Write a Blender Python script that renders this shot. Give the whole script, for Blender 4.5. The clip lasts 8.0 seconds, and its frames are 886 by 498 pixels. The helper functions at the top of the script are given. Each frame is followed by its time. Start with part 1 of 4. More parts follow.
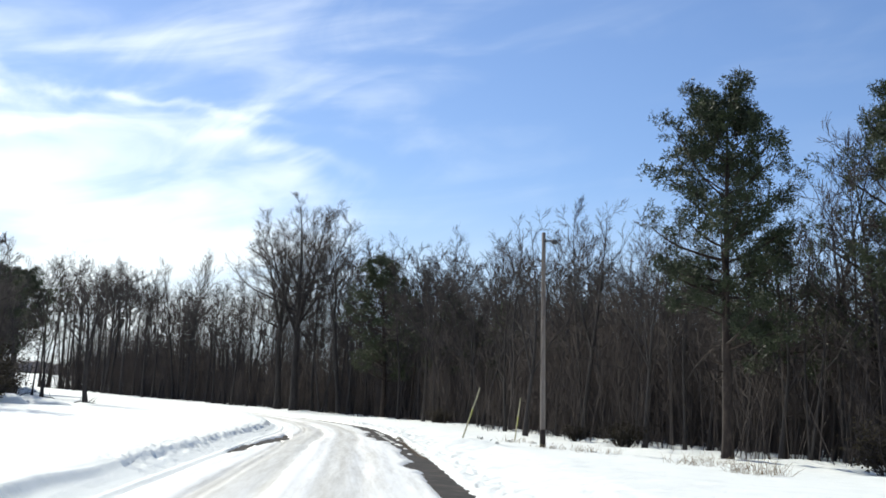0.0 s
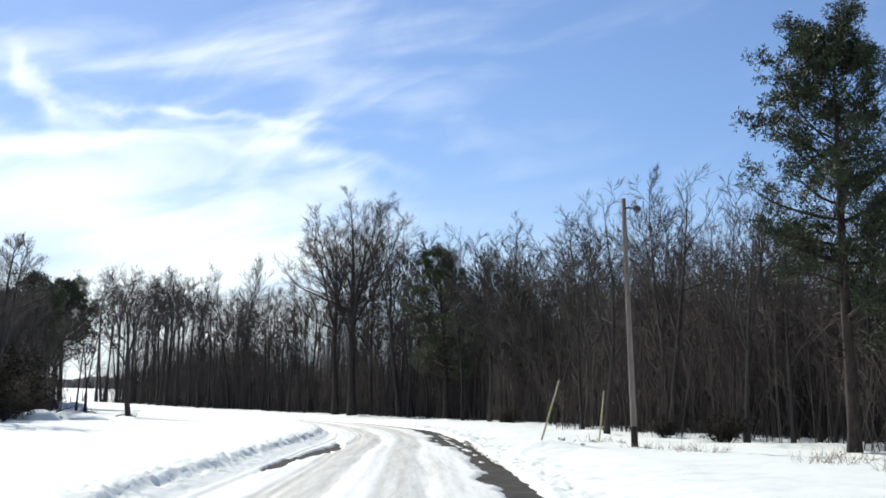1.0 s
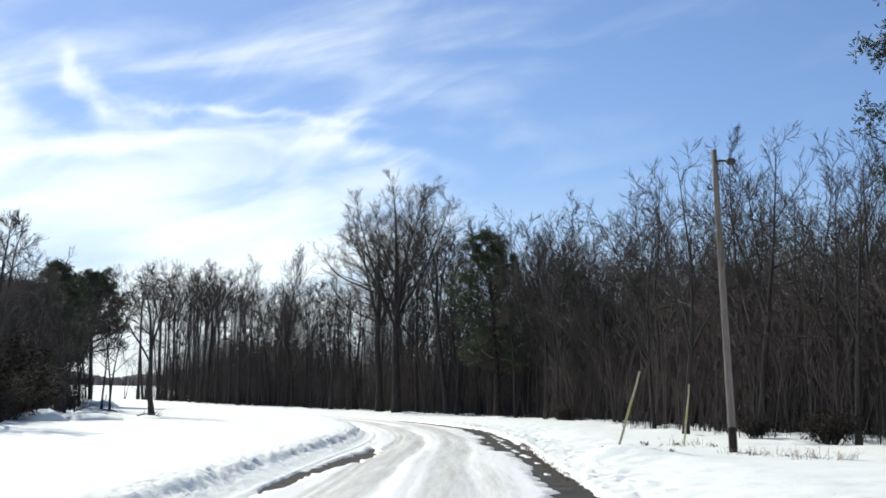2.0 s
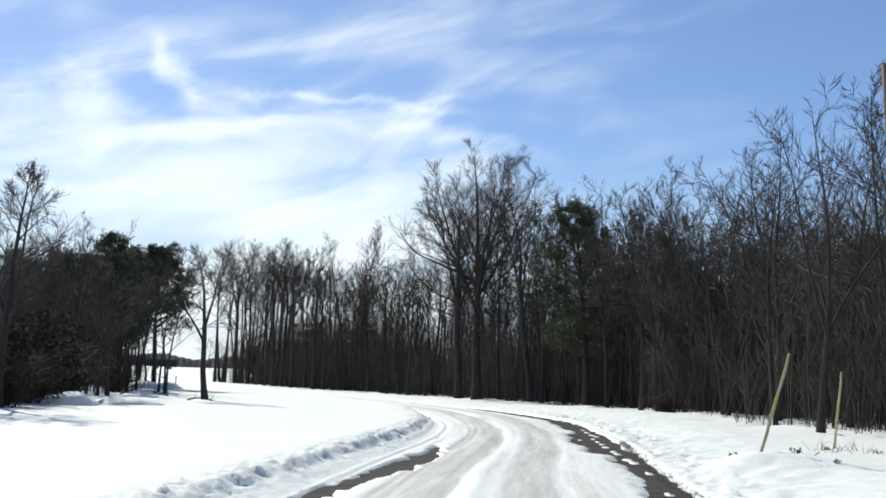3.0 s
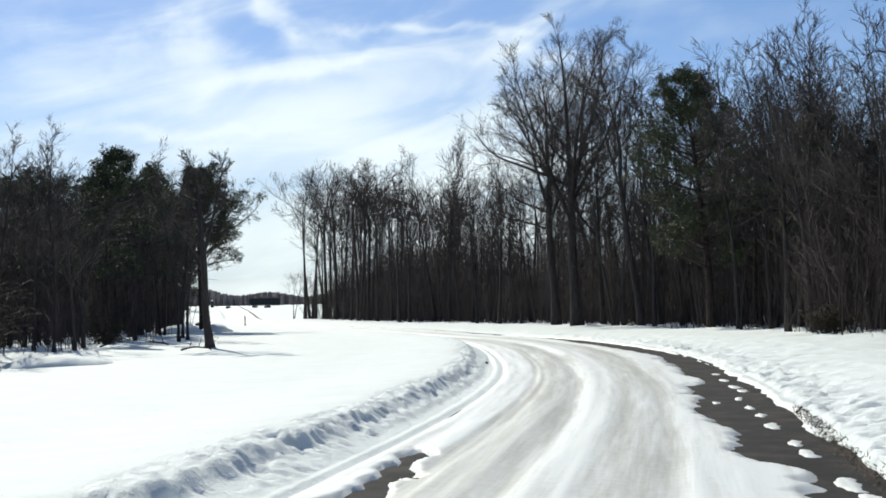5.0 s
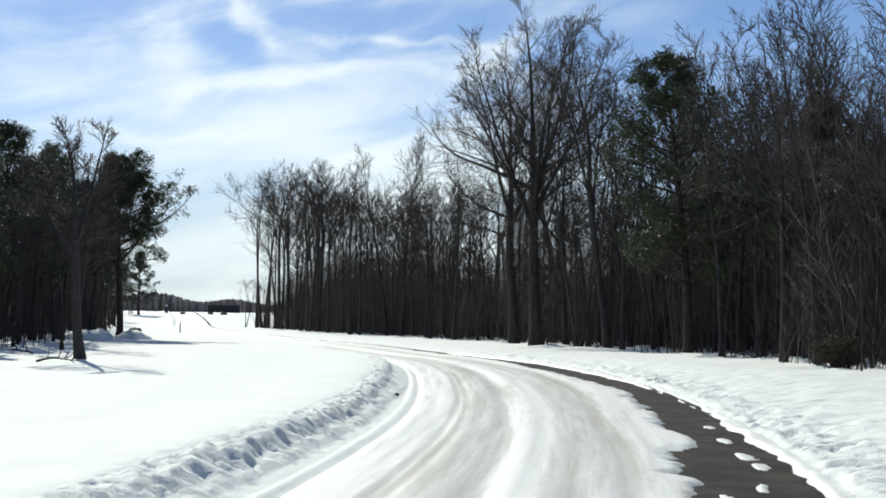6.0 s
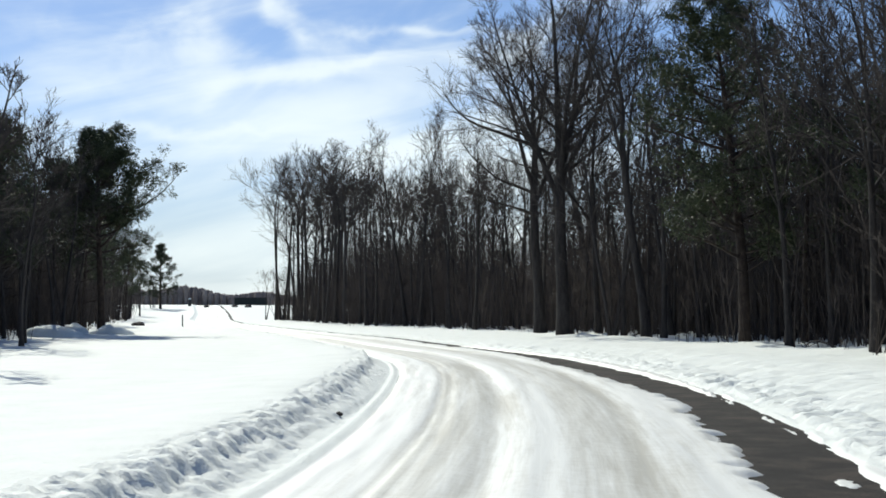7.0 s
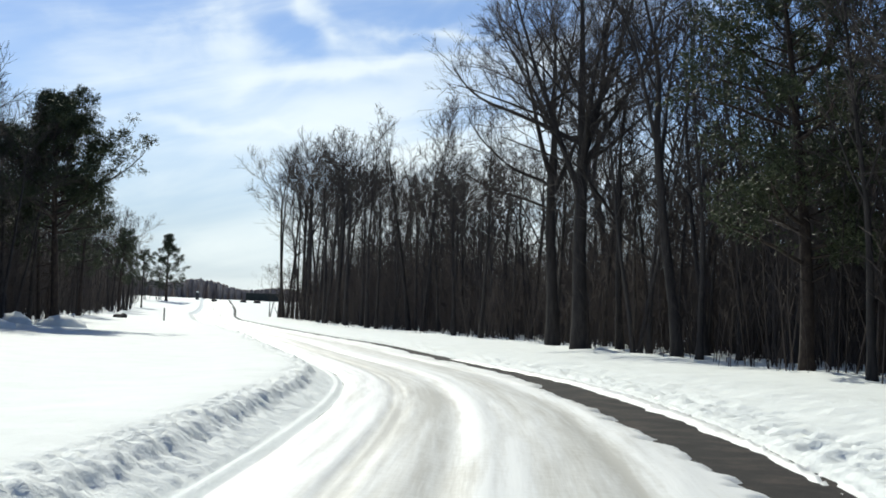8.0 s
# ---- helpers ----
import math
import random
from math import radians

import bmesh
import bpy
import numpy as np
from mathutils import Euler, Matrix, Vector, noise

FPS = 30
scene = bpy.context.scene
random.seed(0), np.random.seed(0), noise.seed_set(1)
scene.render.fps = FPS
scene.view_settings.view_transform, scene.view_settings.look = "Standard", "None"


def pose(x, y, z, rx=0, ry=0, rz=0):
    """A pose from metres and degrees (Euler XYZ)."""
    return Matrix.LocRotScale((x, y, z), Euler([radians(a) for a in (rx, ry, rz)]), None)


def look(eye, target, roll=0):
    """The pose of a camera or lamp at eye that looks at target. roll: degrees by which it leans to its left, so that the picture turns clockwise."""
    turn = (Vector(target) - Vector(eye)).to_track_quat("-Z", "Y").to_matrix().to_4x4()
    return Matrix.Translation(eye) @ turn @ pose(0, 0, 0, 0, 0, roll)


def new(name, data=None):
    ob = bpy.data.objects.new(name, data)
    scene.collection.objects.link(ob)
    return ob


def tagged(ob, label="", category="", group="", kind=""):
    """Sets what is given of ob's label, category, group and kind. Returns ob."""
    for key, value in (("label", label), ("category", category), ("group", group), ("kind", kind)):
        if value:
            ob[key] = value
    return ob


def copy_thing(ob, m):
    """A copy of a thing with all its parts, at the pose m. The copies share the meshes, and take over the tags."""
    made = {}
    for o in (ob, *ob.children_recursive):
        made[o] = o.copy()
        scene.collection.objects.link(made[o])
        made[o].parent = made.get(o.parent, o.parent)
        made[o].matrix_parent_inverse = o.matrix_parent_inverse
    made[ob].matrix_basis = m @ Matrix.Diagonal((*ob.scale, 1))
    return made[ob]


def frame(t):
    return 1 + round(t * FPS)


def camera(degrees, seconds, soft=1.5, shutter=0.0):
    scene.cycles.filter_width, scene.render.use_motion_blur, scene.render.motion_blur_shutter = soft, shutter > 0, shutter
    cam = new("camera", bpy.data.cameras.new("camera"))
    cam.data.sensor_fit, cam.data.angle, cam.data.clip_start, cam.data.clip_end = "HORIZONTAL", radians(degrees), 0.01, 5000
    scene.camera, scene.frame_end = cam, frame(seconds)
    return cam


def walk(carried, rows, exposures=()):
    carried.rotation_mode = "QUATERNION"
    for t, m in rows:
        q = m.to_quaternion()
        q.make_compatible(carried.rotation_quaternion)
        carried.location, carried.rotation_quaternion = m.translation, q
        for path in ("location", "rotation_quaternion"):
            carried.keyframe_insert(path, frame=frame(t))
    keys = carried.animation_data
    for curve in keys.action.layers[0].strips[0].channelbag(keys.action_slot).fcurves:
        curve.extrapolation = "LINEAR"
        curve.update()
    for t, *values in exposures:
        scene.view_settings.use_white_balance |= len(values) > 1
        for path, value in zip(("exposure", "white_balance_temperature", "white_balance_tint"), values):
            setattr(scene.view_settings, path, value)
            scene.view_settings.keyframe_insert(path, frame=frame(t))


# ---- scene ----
# ---- camera and walk ----
cam = camera(37.95, 8.0, soft=1.7)
# seconds, x, y, z, yaw to the left of +y, pitch up, roll
PATH = [
    (0.0, 0.018, 0.005, 1.455, 5.710, 6.869, 3.694),
    (0.5, -0.372, 2.737, 1.441, 6.389, 8.062, 2.213),
    (1.0, -0.812, 5.612, 1.424, 8.162, 6.747, 1.354),
    (1.5, -1.306, 8.722, 1.434, 9.196, 7.269, 2.506),
    (1.7, -1.504, 9.981, 1.439, 9.458, 7.012, 1.896),
    (2.8, -2.715, 17.274, 1.447, 12.052, 5.893, 0.059),
    (3.0, -2.972, 18.662, 1.454, 14.078, 5.796, 1.778),
    (3.5, -3.539, 22.144, 1.463, 14.891, 4.430, 1.352),
    (4.0, -4.021, 25.729, 1.477, 15.533, 4.039, -1.108),
    (4.5, -4.548, 29.478, 1.500, 18.054, 2.715, -1.155),
    (4.7, -4.792, 31.008, 1.508, 18.776, 2.693, -1.605),
    (5.8, -6.298, 39.839, 1.477, 18.905, 1.891, 0.070),
    (6.0, -6.578, 41.388, 1.460, 17.694, 3.115, 0.506),
    (6.5, -7.335, 45.216, 1.407, 17.951, 1.485, 0.868),
    (7.0, -8.133, 49.149, 1.354, 19.190, 2.667, -0.382),
    (7.5, -9.010, 53.182, 1.337, 19.614, 3.349, 0.211),
    (8.0, -9.990, 57.191, 1.381, 20.161, 2.830, 2.016),
]


def eye_pose(x, y, z, yaw, pitch, roll):
    a, b = radians(yaw), radians(pitch)
    ahead = Vector((-math.sin(a) * math.cos(b), math.cos(a) * math.cos(b), math.sin(b)))
    return look((x, y, z), Vector((x, y, z)) + ahead, roll)


walk(cam, [(row[0], eye_pose(*row[1:])) for row in PATH],
     exposures=[(0.0, 0.38, 6600, 4), (1.7, 0.28, 6550, 4), (4.0, 0.12, 6550, 2), (8.0, 0.05, 6550, 1)])

# ---- world and sun ----
SUN_AZ, SUN_EL = radians(40), radians(37)  # azimuth to the left of +y
world = bpy.data.worlds.new("sky")
scene.world = world
world.use_nodes = True


def node(tree, kind, **values):
    n = tree.nodes.new(kind)
    for key, value in values.items():
        if key in n.inputs:
            n.inputs[key].default_value = value
    return n


def math_node(tree, op, a, b=None, clamp=False):
    n = tree.nodes.new("ShaderNodeMath")
    n.operation = op
    n.use_clamp = clamp
    for k, v in enumerate((a, b)):
        if v is None:
            continue
        if isinstance(v, (int, float)):
            n.inputs[k].default_value = v
        else:
            tree.links.new(v, n.inputs[k])
    return n.outputs[0]


def remap(tree, value, lo, hi, out_lo=0.0, out_hi=1.0):
    n = tree.nodes.new("ShaderNodeMapRange")
    n.interpolation_type = "SMOOTHSTEP"
    tree.links.new(value, n.inputs["Value"])
    for key, v in (("From Min", lo), ("From Max", hi), ("To Min", out_lo), ("To Max", out_hi)):
        n.inputs[key].default_value = v
    return n.outputs["Result"]


def mix_colour(tree, fac, a, b):
    n = tree.nodes.new("ShaderNodeMix")
    n.data_type = "RGBA"
    if isinstance(fac, (int, float)):
        n.inputs["Factor"].default_value = fac
    else:
        tree.links.new(fac, n.inputs["Factor"])
    for key, v in (("A", a), ("B", b)):
        socket = [s for s in n.inputs if s.name == key and s.type == "RGBA"][0]
        if isinstance(v, tuple):
            socket.default_value = (*v, 1)
        else:
            tree.links.new(v, socket)
    return [s for s in n.outputs if s.type == "RGBA"][0]


def build_sky():
    t = world.node_tree
    t.nodes.clear()
    sky = t.nodes.new("ShaderNodeTexSky")
    sky.sky_type = "NISHITA"
    sky.sun_disc = False
    sky.sun_elevation, sky.sun_rotation = SUN_EL, -SUN_AZ
    sky.air_density, sky.dust_density, sky.ozone_density = 0.9, 0.25, 5.0
    coord = t.nodes.new("ShaderNodeTexCoord")
    sep = t.nodes.new("ShaderNodeSeparateXYZ")
    t.links.new(coord.outputs["Generated"], sep.inputs[0])
    x, y, z = sep.outputs
    az = math_node(t, "ARCTAN2", math_node(t, "MULTIPLY", x, -1.0), y)     # to the left
    el = math_node(t, "ARCSINE", z)
    # cirrus: long thin streaks that climb to the right, warped into wisps
    def field(sx, sy, lift, detail, warp, seed):
        comb = t.nodes.new("ShaderNodeCombineXYZ")
        t.links.new(math_node(t, "MULTIPLY", az, sx), comb.inputs[0])
        t.links.new(math_node(t, "MULTIPLY", math_node(t, "ADD", el, math_node(t, "MULTIPLY", az, lift)), sy), comb.inputs[1])
        comb.inputs[2].default_value = seed
        n = node(t, "ShaderNodeTexNoise", Scale=1.0, Detail=detail, Roughness=0.5, Distortion=warp)
        t.links.new(comb.outputs[0], n.inputs["Vector"])
        return n.outputs[0]

    sway = math_node(t, "MULTIPLY", math_node(t, "SUBTRACT", field(14.0, 14.0, 0.0, 4.0, 0.6, 7.7), 0.5), radians(4.5))
    heave = math_node(t, "MULTIPLY", math_node(t, "SUBTRACT", field(12.0, 16.0, 0.0, 4.0, 0.6, 11.9), 0.5), radians(2.6))

    def blob(a, e, long, wide, turn):
        """A soft spindle at an azimuth and elevation, in degrees; turn tips its length up to the left."""
        da, de = math_node(t, "ADD", math_node(t, "SUBTRACT", az, radians(a)), sway), math_node(t, "ADD", math_node(t, "SUBTRACT", el, radians(e)), heave)
        c, sn = math.cos(radians(turn)), math.sin(radians(turn))
        u = math_node(t, "ADD", math_node(t, "MULTIPLY", da, c / radians(long)), math_node(t, "MULTIPLY", de, sn / radians(long)))
        v = math_node(t, "SUBTRACT", math_node(t, "MULTIPLY", de, c / radians(wide)), math_node(t, "MULTIPLY", da, sn / radians(wide)))
        r = math_node(t, "ADD", math_node(t, "POWER", math_node(t, "ABSOLUTE", u), 2.0), math_node(t, "POWER", math_node(t, "ABSOLUTE", v), 2.0))
        return math_node(t, "POWER", 2.718, math_node(t, "MULTIPLY", r, -1.0))

    streak = field(4.2, 22.0, 0.16, 5.0, 0.8, 0.0)
    wisp = field(8.0, 17.0, 0.30, 5.0, 1.2, 4.3)
    body = math_node(t, "ADD", math_node(t, "MULTIPLY", streak, 0.62), math_node(t, "MULTIPLY", wisp, 0.38))
    # the bank reaches from the left to the middle; its upper rim sinks towards the right
    rim = remap(t, az, radians(7), radians(17), radians(9.2), radians(12.6))
    ragged = math_node(t, "MULTIPLY", math_node(t, "SUBTRACT", wisp, 0.5), radians(4.0))
    under = remap(t, math_node(t, "ADD", math_node(t, "SUBTRACT", rim, el), ragged), radians(-0.5), radians(1.6))
    bank = math_node(t, "MULTIPLY", under, math_node(t, "MULTIPLY", remap(t, az, radians(6.5), radians(13)), remap(t, az, radians(40), radians(25), 0.25, 1.0)))
    amount = math_node(t, "MULTIPLY", bank, 0.185)
    # a knot with a tail climbing to the left, a second lobe beside it, and the bright streaks of the bank
    for a, e, long, wide, turn, gain in ((26.2, 12.7, 1.5, 0.55, 55, 0.24), (29.8, 11.4, 2.2, 0.9, 70, 0.12), (25.0, 10.5, 6.5, 0.36, -13, 0.14), (16.0, 11.3, 6.0, 0.25, -3, 0.08),
                                         (30.5, 7.9, 5.0, 0.28, 2, 0.12), (12.5, 10.6, 3.2, 0.5, 10, 0.16), (19.0, 12.3, 6.5, 0.25, 3, 0.16), (21.5, 14.8, 7.0, 1.7, -10, 0.12),
                                         (20.5, 7.2, 6.0, 1.2, 0, 0.08)):
        amount = math_node(t, "ADD", amount, math_node(t, "MULTIPLY", blob(a, e, long, wide, turn), gain))
    amount = math_node(t, "ADD", amount, math_node(t, "MULTIPLY", remap(t, az, radians(1), radians(22)), 0.05))
    cover = math_node(t, "MULTIPLY", remap(t, math_node(t, "ADD", body, amount), 0.46, 0.94), remap(t, az, radians(-6), radians(13), 0.12, 0.74))
    bg = node(t, "ShaderNodeBackground", Strength=0.10)
    haze = math_node(t, "MULTIPLY", remap(t, el, radians(11), radians(1)), 0.72)
    deep = t.nodes.new("ShaderNodeMix")
    deep.data_type, deep.blend_type = "RGBA", "MULTIPLY"
    deep.inputs["Factor"].default_value = 1.0
    colour_in = [q for q in deep.inputs if q.type == "RGBA"]
    t.links.new(sky.outputs[0], colour_in[0])
    colour_in[1].default_value = (0.90, 0.865, 0.96, 1)
    clear = mix_colour(t, haze, [q for q in deep.outputs if q.type == "RGBA"][0], (5.4, 6.3, 7.6))
    tint = mix_colour(t, cover, clear, (10.4, 10.7, 11.0))
    t.links.new(tint, bg.inputs["Color"])
    out = t.nodes.new("ShaderNodeOutputWorld")
    t.links.new(bg.outputs[0], out.inputs["Surface"])


build_sky()
sun_data = bpy.data.lights.new("sun", "SUN")
sun_data.energy, sun_data.angle, sun_data.color = 4.0, radians(0.55), (1.0, 0.95, 0.87)
sun = new("sun", sun_data)
sun_from = Vector((-math.sin(SUN_AZ) * math.cos(SUN_EL), math.cos(SUN_AZ) * math.cos(SUN_EL), math.sin(SUN_EL)))
sun.matrix_world = look(sun_from * 100, (0, 0, 0))


# ---- materials ----
def material(name, colours, scale=3.0, stretch=(1, 1, 1), rough=0.8, bump=0.3, bump_scale=20.0, per_object=0.0, spec=0.3, uv=False,
             distance=0.02, bands=()):
    """Two-scale noise between colours, with bump. stretch squeezes the pattern along the axes."""
    m = bpy.data.materials.new(name)
    m.use_nodes = True
    t = m.node_tree
    shader = t.nodes["Principled BSDF"]
    coord = t.nodes.new("ShaderNodeTexCoord")
    mapping = t.nodes.new("ShaderNodeMapping")
    mapping.inputs["Scale"].default_value = stretch
    t.links.new(coord.outputs["UV" if uv else "Object"], mapping.inputs["Vector"])
    big = node(t, "ShaderNodeTexNoise", Scale=scale, Detail=4.0, Roughness=0.6)
    fine = node(t, "ShaderNodeTexNoise", Scale=bump_scale, Detail=5.0, Roughness=0.65)
    for n in (big, fine):
        t.links.new(mapping.outputs[0], n.inputs["Vector"])
    value = math_node(t, "ADD", math_node(t, "MULTIPLY", big.outputs[0], 0.65), math_node(t, "MULTIPLY", fine.outputs[0], 0.35))
    if per_object:
        info = t.nodes.new("ShaderNodeObjectInfo")
        shift = math_node(t, "MULTIPLY", math_node(t, "SUBTRACT", info.outputs["Random"], 0.5), per_object)
        value = math_node(t, "ADD", value, shift)
    if bands:
        # tyre-worn bands across the lane, wavering a little
        split = t.nodes.new("ShaderNodeSeparateXYZ")
        t.links.new(coord.outputs["UV"], split.inputs[0])
        waver = math_node(t, "MULTIPLY", math_node(t, "SUBTRACT", big.outputs[0], 0.5), 0.14)
        across = math_node(t, "ADD", math_node(t, "MULTIPLY", math_node(t, "ADD", split.outputs["X"], 2.5), 0.2), waver)
        worn = t.nodes.new("ShaderNodeValToRGB")
        t.links.new(across, worn.inputs[0])
        marks = worn.color_ramp.elements
        while len(marks) < len(bands):
            marks.new(0.5)
        for k, (place, dirt) in enumerate(bands):
            marks[k].position = place
            marks[k].color = (dirt, dirt, dirt, 1)
        grain = node(t, "ShaderNodeTexNoise", Scale=7.0, Detail=6.0, Roughness=0.75)
        t.links.new(coord.outputs["UV"], grain.inputs["Vector"])
        value = math_node(t, "ADD", value, math_node(t, "MULTIPLY", math_node(t, "SUBTRACT", grain.outputs[0], 0.5), 0.24))
        value = math_node(t, "SUBTRACT", value, math_node(t, "MULTIPLY", math_node(t, "SUBTRACT", worn.outputs[0], 0.62), 0.25))
    ramp = t.nodes.new("ShaderNodeValToRGB")
    t.links.new(value, ramp.inputs[0])
    stops = ramp.color_ramp.elements
    while len(stops) < len(colours):
        stops.new(0.5)
    for k, c in enumerate(colours):
        stops[k].position = 0.37 + 0.26 * k / max(1, len(colours) - 1)
        stops[k].color = (*c, 1)
    t.links.new(ramp.outputs[0], shader.inputs["Base Color"])
    shader.inputs["Roughness"].default_value = rough
    shader.inputs["Specular IOR Level"].default_value = spec
    if bump:
        b = node(t, "ShaderNodeBump", Strength=bump, Distance=distance)
        t.links.new(value, b.inputs["Height"])
        t.links.new(b.outputs[0], shader.inputs["Normal"])
    return m


SNOW = material("snow", [(0.81, 0.835, 0.80), (0.855, 0.88, 0.845), (0.89, 0.91, 0.875)], scale=1.3, rough=0.75, bump=0.8, bump_scale=15.0, distance=0.07)
PACKED = material("packed_snow", [(0.52, 0.50, 0.44), (0.68, 0.67, 0.62), (0.84, 0.84, 0.805)], scale=2.4, stretch=(1.0, 0.045, 1), rough=0.55,
                  bump=0.5, bump_scale=12.0, uv=True, spec=0.4,
                  bands=((0.0, 0.1), (0.145, 0.1), (0.175, 0.95), (0.345, 0.75), (0.375, 0.1), (0.465, 0.1), (0.50, 0.8), (0.63, 0.7), (0.67, 0.3), (0.80, 0.15)))
ASPHALT = material("wet_asphalt", [(0.009, 0.0085, 0.008), (0.022, 0.019, 0.018), (0.062, 0.047, 0.040)], scale=1.6, rough=0.9, bump=0.9, bump_scale=38.0, spec=0.2)
BARK = material("grey_bark", [(0.028, 0.025, 0.024), (0.047, 0.041, 0.039), (0.066, 0.058, 0.054)], scale=6.0, stretch=(1, 1, 0.2), rough=0.9,
                bump=0.8, bump_scale=30.0, per_object=0.16)
TWIG = material("twigs", [(0.040, 0.033, 0.031), (0.054, 0.045, 0.042), (0.070, 0.058, 0.054)], scale=1.0, rough=0.85, bump=0.0, per_object=0.2)
PINE_BARK = material("pine_bark", [(0.022, 0.017, 0.015), (0.040, 0.030, 0.025), (0.070, 0.053, 0.044)], scale=7.0, stretch=(1, 1, 0.4), rough=0.9,
                     bump=0.9, bump_scale=24.0)
NEEDLES = material("pine_needles", [(0.024, 0.032, 0.016), (0.043, 0.056, 0.025), (0.074, 0.086, 0.040)], scale=1.6, rough=0.6, bump=0.0, per_object=0.15)
BRUSH = material("brush", [(0.048, 0.039, 0.036), (0.066, 0.054, 0.049), (0.088, 0.071, 0.063)], scale=0.5, rough=0.9, bump=0.0)
DRY = material("dry_grass", [(0.16, 0.115, 0.07), (0.26, 0.20, 0.13), (0.36, 0.30, 0.21)], scale=2.0, rough=0.9, bump=0.0)
POLE_WOOD = material("weathered_pole_wood", [(0.13, 0.105, 0.088), (0.21, 0.175, 0.15), (0.29, 0.25, 0.215)], scale=5.0, stretch=(1, 1, 0.06), rough=0.85,
                     bump=0.6, bump_scale=25.0)
DARK_METAL = material("dark_metal", [(0.03, 0.03, 0.032), (0.06, 0.06, 0.065)], scale=8.0, rough=0.5, bump=0.1)
STAKE = material("bamboo_stake", [(0.30, 0.26, 0.15), (0.42, 0.38, 0.24), (0.55, 0.51, 0.36)], scale=9.0, stretch=(1, 1, 0.3), rough=0.7, bump=0.2)
# paler than the near wood: aerial haze is put into this colour
FAR_WOOD = material("far_woods", [(0.15, 0.13, 0.125), (0.21, 0.18, 0.17), (0.28, 0.245, 0.23)], scale=0.2, rough=0.95, bump=0.0)


YELLOW = material("faded_yellow_paint", [(0.30, 0.30, 0.07), (0.42, 0.41, 0.12), (0.48, 0.46, 0.20)], scale=9.0, rough=0.6, bump=0.1)
SPRIG = material("sprig_leaves", [(0.022, 0.030, 0.020), (0.038, 0.046, 0.030), (0.060, 0.060, 0.042)], scale=6.0, rough=0.6, bump=0.0)
VERGE = material("verge_litter", [(0.060, 0.042, 0.030), (0.105, 0.078, 0.055), (0.16, 0.12, 0.085)], scale=5.0, rough=0.95, bump=0.0)


# ---- mesh helpers ----
class Buf:
    """Points and faces of one mesh."""

    def __init__(self):
        self.v, self.f = [], []

    def tube(self, pts, rads, sides, cap=False):
        """A tapered tube; a last radius of 0 ends in a point."""
        v, f = self.v, self.f
        n = len(pts)
        prev = None
        side = None
        for i, p in enumerate(pts):
            d = pts[min(i + 1, n - 1)] - pts[max(i - 1, 0)]
            if d.length < 1e-9:
                d = Vector((0, 0, 1))
            d.normalize()
            if side is None:
                side = d.orthogonal().normalized()
            else:
                side = (side - d * side.dot(d))
                side = side.normalized() if side.length > 1e-6 else d.orthogonal().normalized()
            if i == n - 1 and rads[i] <= 0:
                v.append(tuple(p))
                tip = len(v) - 1
                for k in range(sides):
                    f.append((prev + k, prev + (k + 1) % sides, tip))
                break
            other = d.cross(side)
            start = len(v)
            r = rads[i]
            for k in range(sides):
                a = 2 * math.pi * k / sides
                q = p + side * (r * math.cos(a)) + other * (r * math.sin(a))
                v.append((q.x, q.y, q.z))
            if prev is not None:
                for k in range(sides):
                    k2 = (k + 1) % sides
                    f.append((prev + k, prev + k2, start + k2, start + k))
            elif cap:
                f.append(tuple(start + k for k in reversed(range(sides))))
            prev = start
        else:
            if cap:
                f.append(tuple(prev + k for k in range(sides)))

    def add(self, verts, faces):
        s = len(self.v)
        self.v.extend(verts)
        self.f.extend(tuple(s + k for k in face) for face in faces)

    def mesh(self, name, mat, smooth=True):
        me = bpy.data.meshes.new(name)
        me.from_pydata(self.v, [], self.f)
        me.materials.append(mat)
        if smooth:
            me.polygons.foreach_set("use_smooth", [True] * len(me.polygons))
        me.update()
        return me


def part(name, buf, mat, parent, label="", smooth=True):
    ob = new(name, buf.mesh(name, mat, smooth))
    ob.parent = parent
    if label:
        tagged(ob, label)
    return ob


def rand_dir(rng):
    z, a = rng.uniform(-1, 1), rng.uniform(0, 2 * math.pi)
    r = math.sqrt(1 - z * z)
    return Vector((r * math.cos(a), r * math.sin(a), z))


def path_of(rng, p, d, length, segs, wander, up):
    pts = [p.copy()]
    d = d.normalized()
    step = length / segs
    for _ in range(segs):
        d = (d + rand_dir(rng) * wander + Vector((0, 0, up))).normalized()
        p = p + d * step
        pts.append(p.copy())
    return pts


def along(pts, t):
    k = t * (len(pts) - 1)
    i = min(int(k), len(pts) - 2)
    return pts[i].lerp(pts[i + 1], k - i), (pts[i + 1] - pts[i]).normalized()


def turn_off(rng, d, angle):
    """A direction that leaves d by an angle, about a random azimuth."""
    side = rand_dir(rng).cross(d)
    if side.length < 1e-4:
        side = d.orthogonal()
    return (d * math.cos(angle) + side.normalized() * math.sin(angle)).normalized()


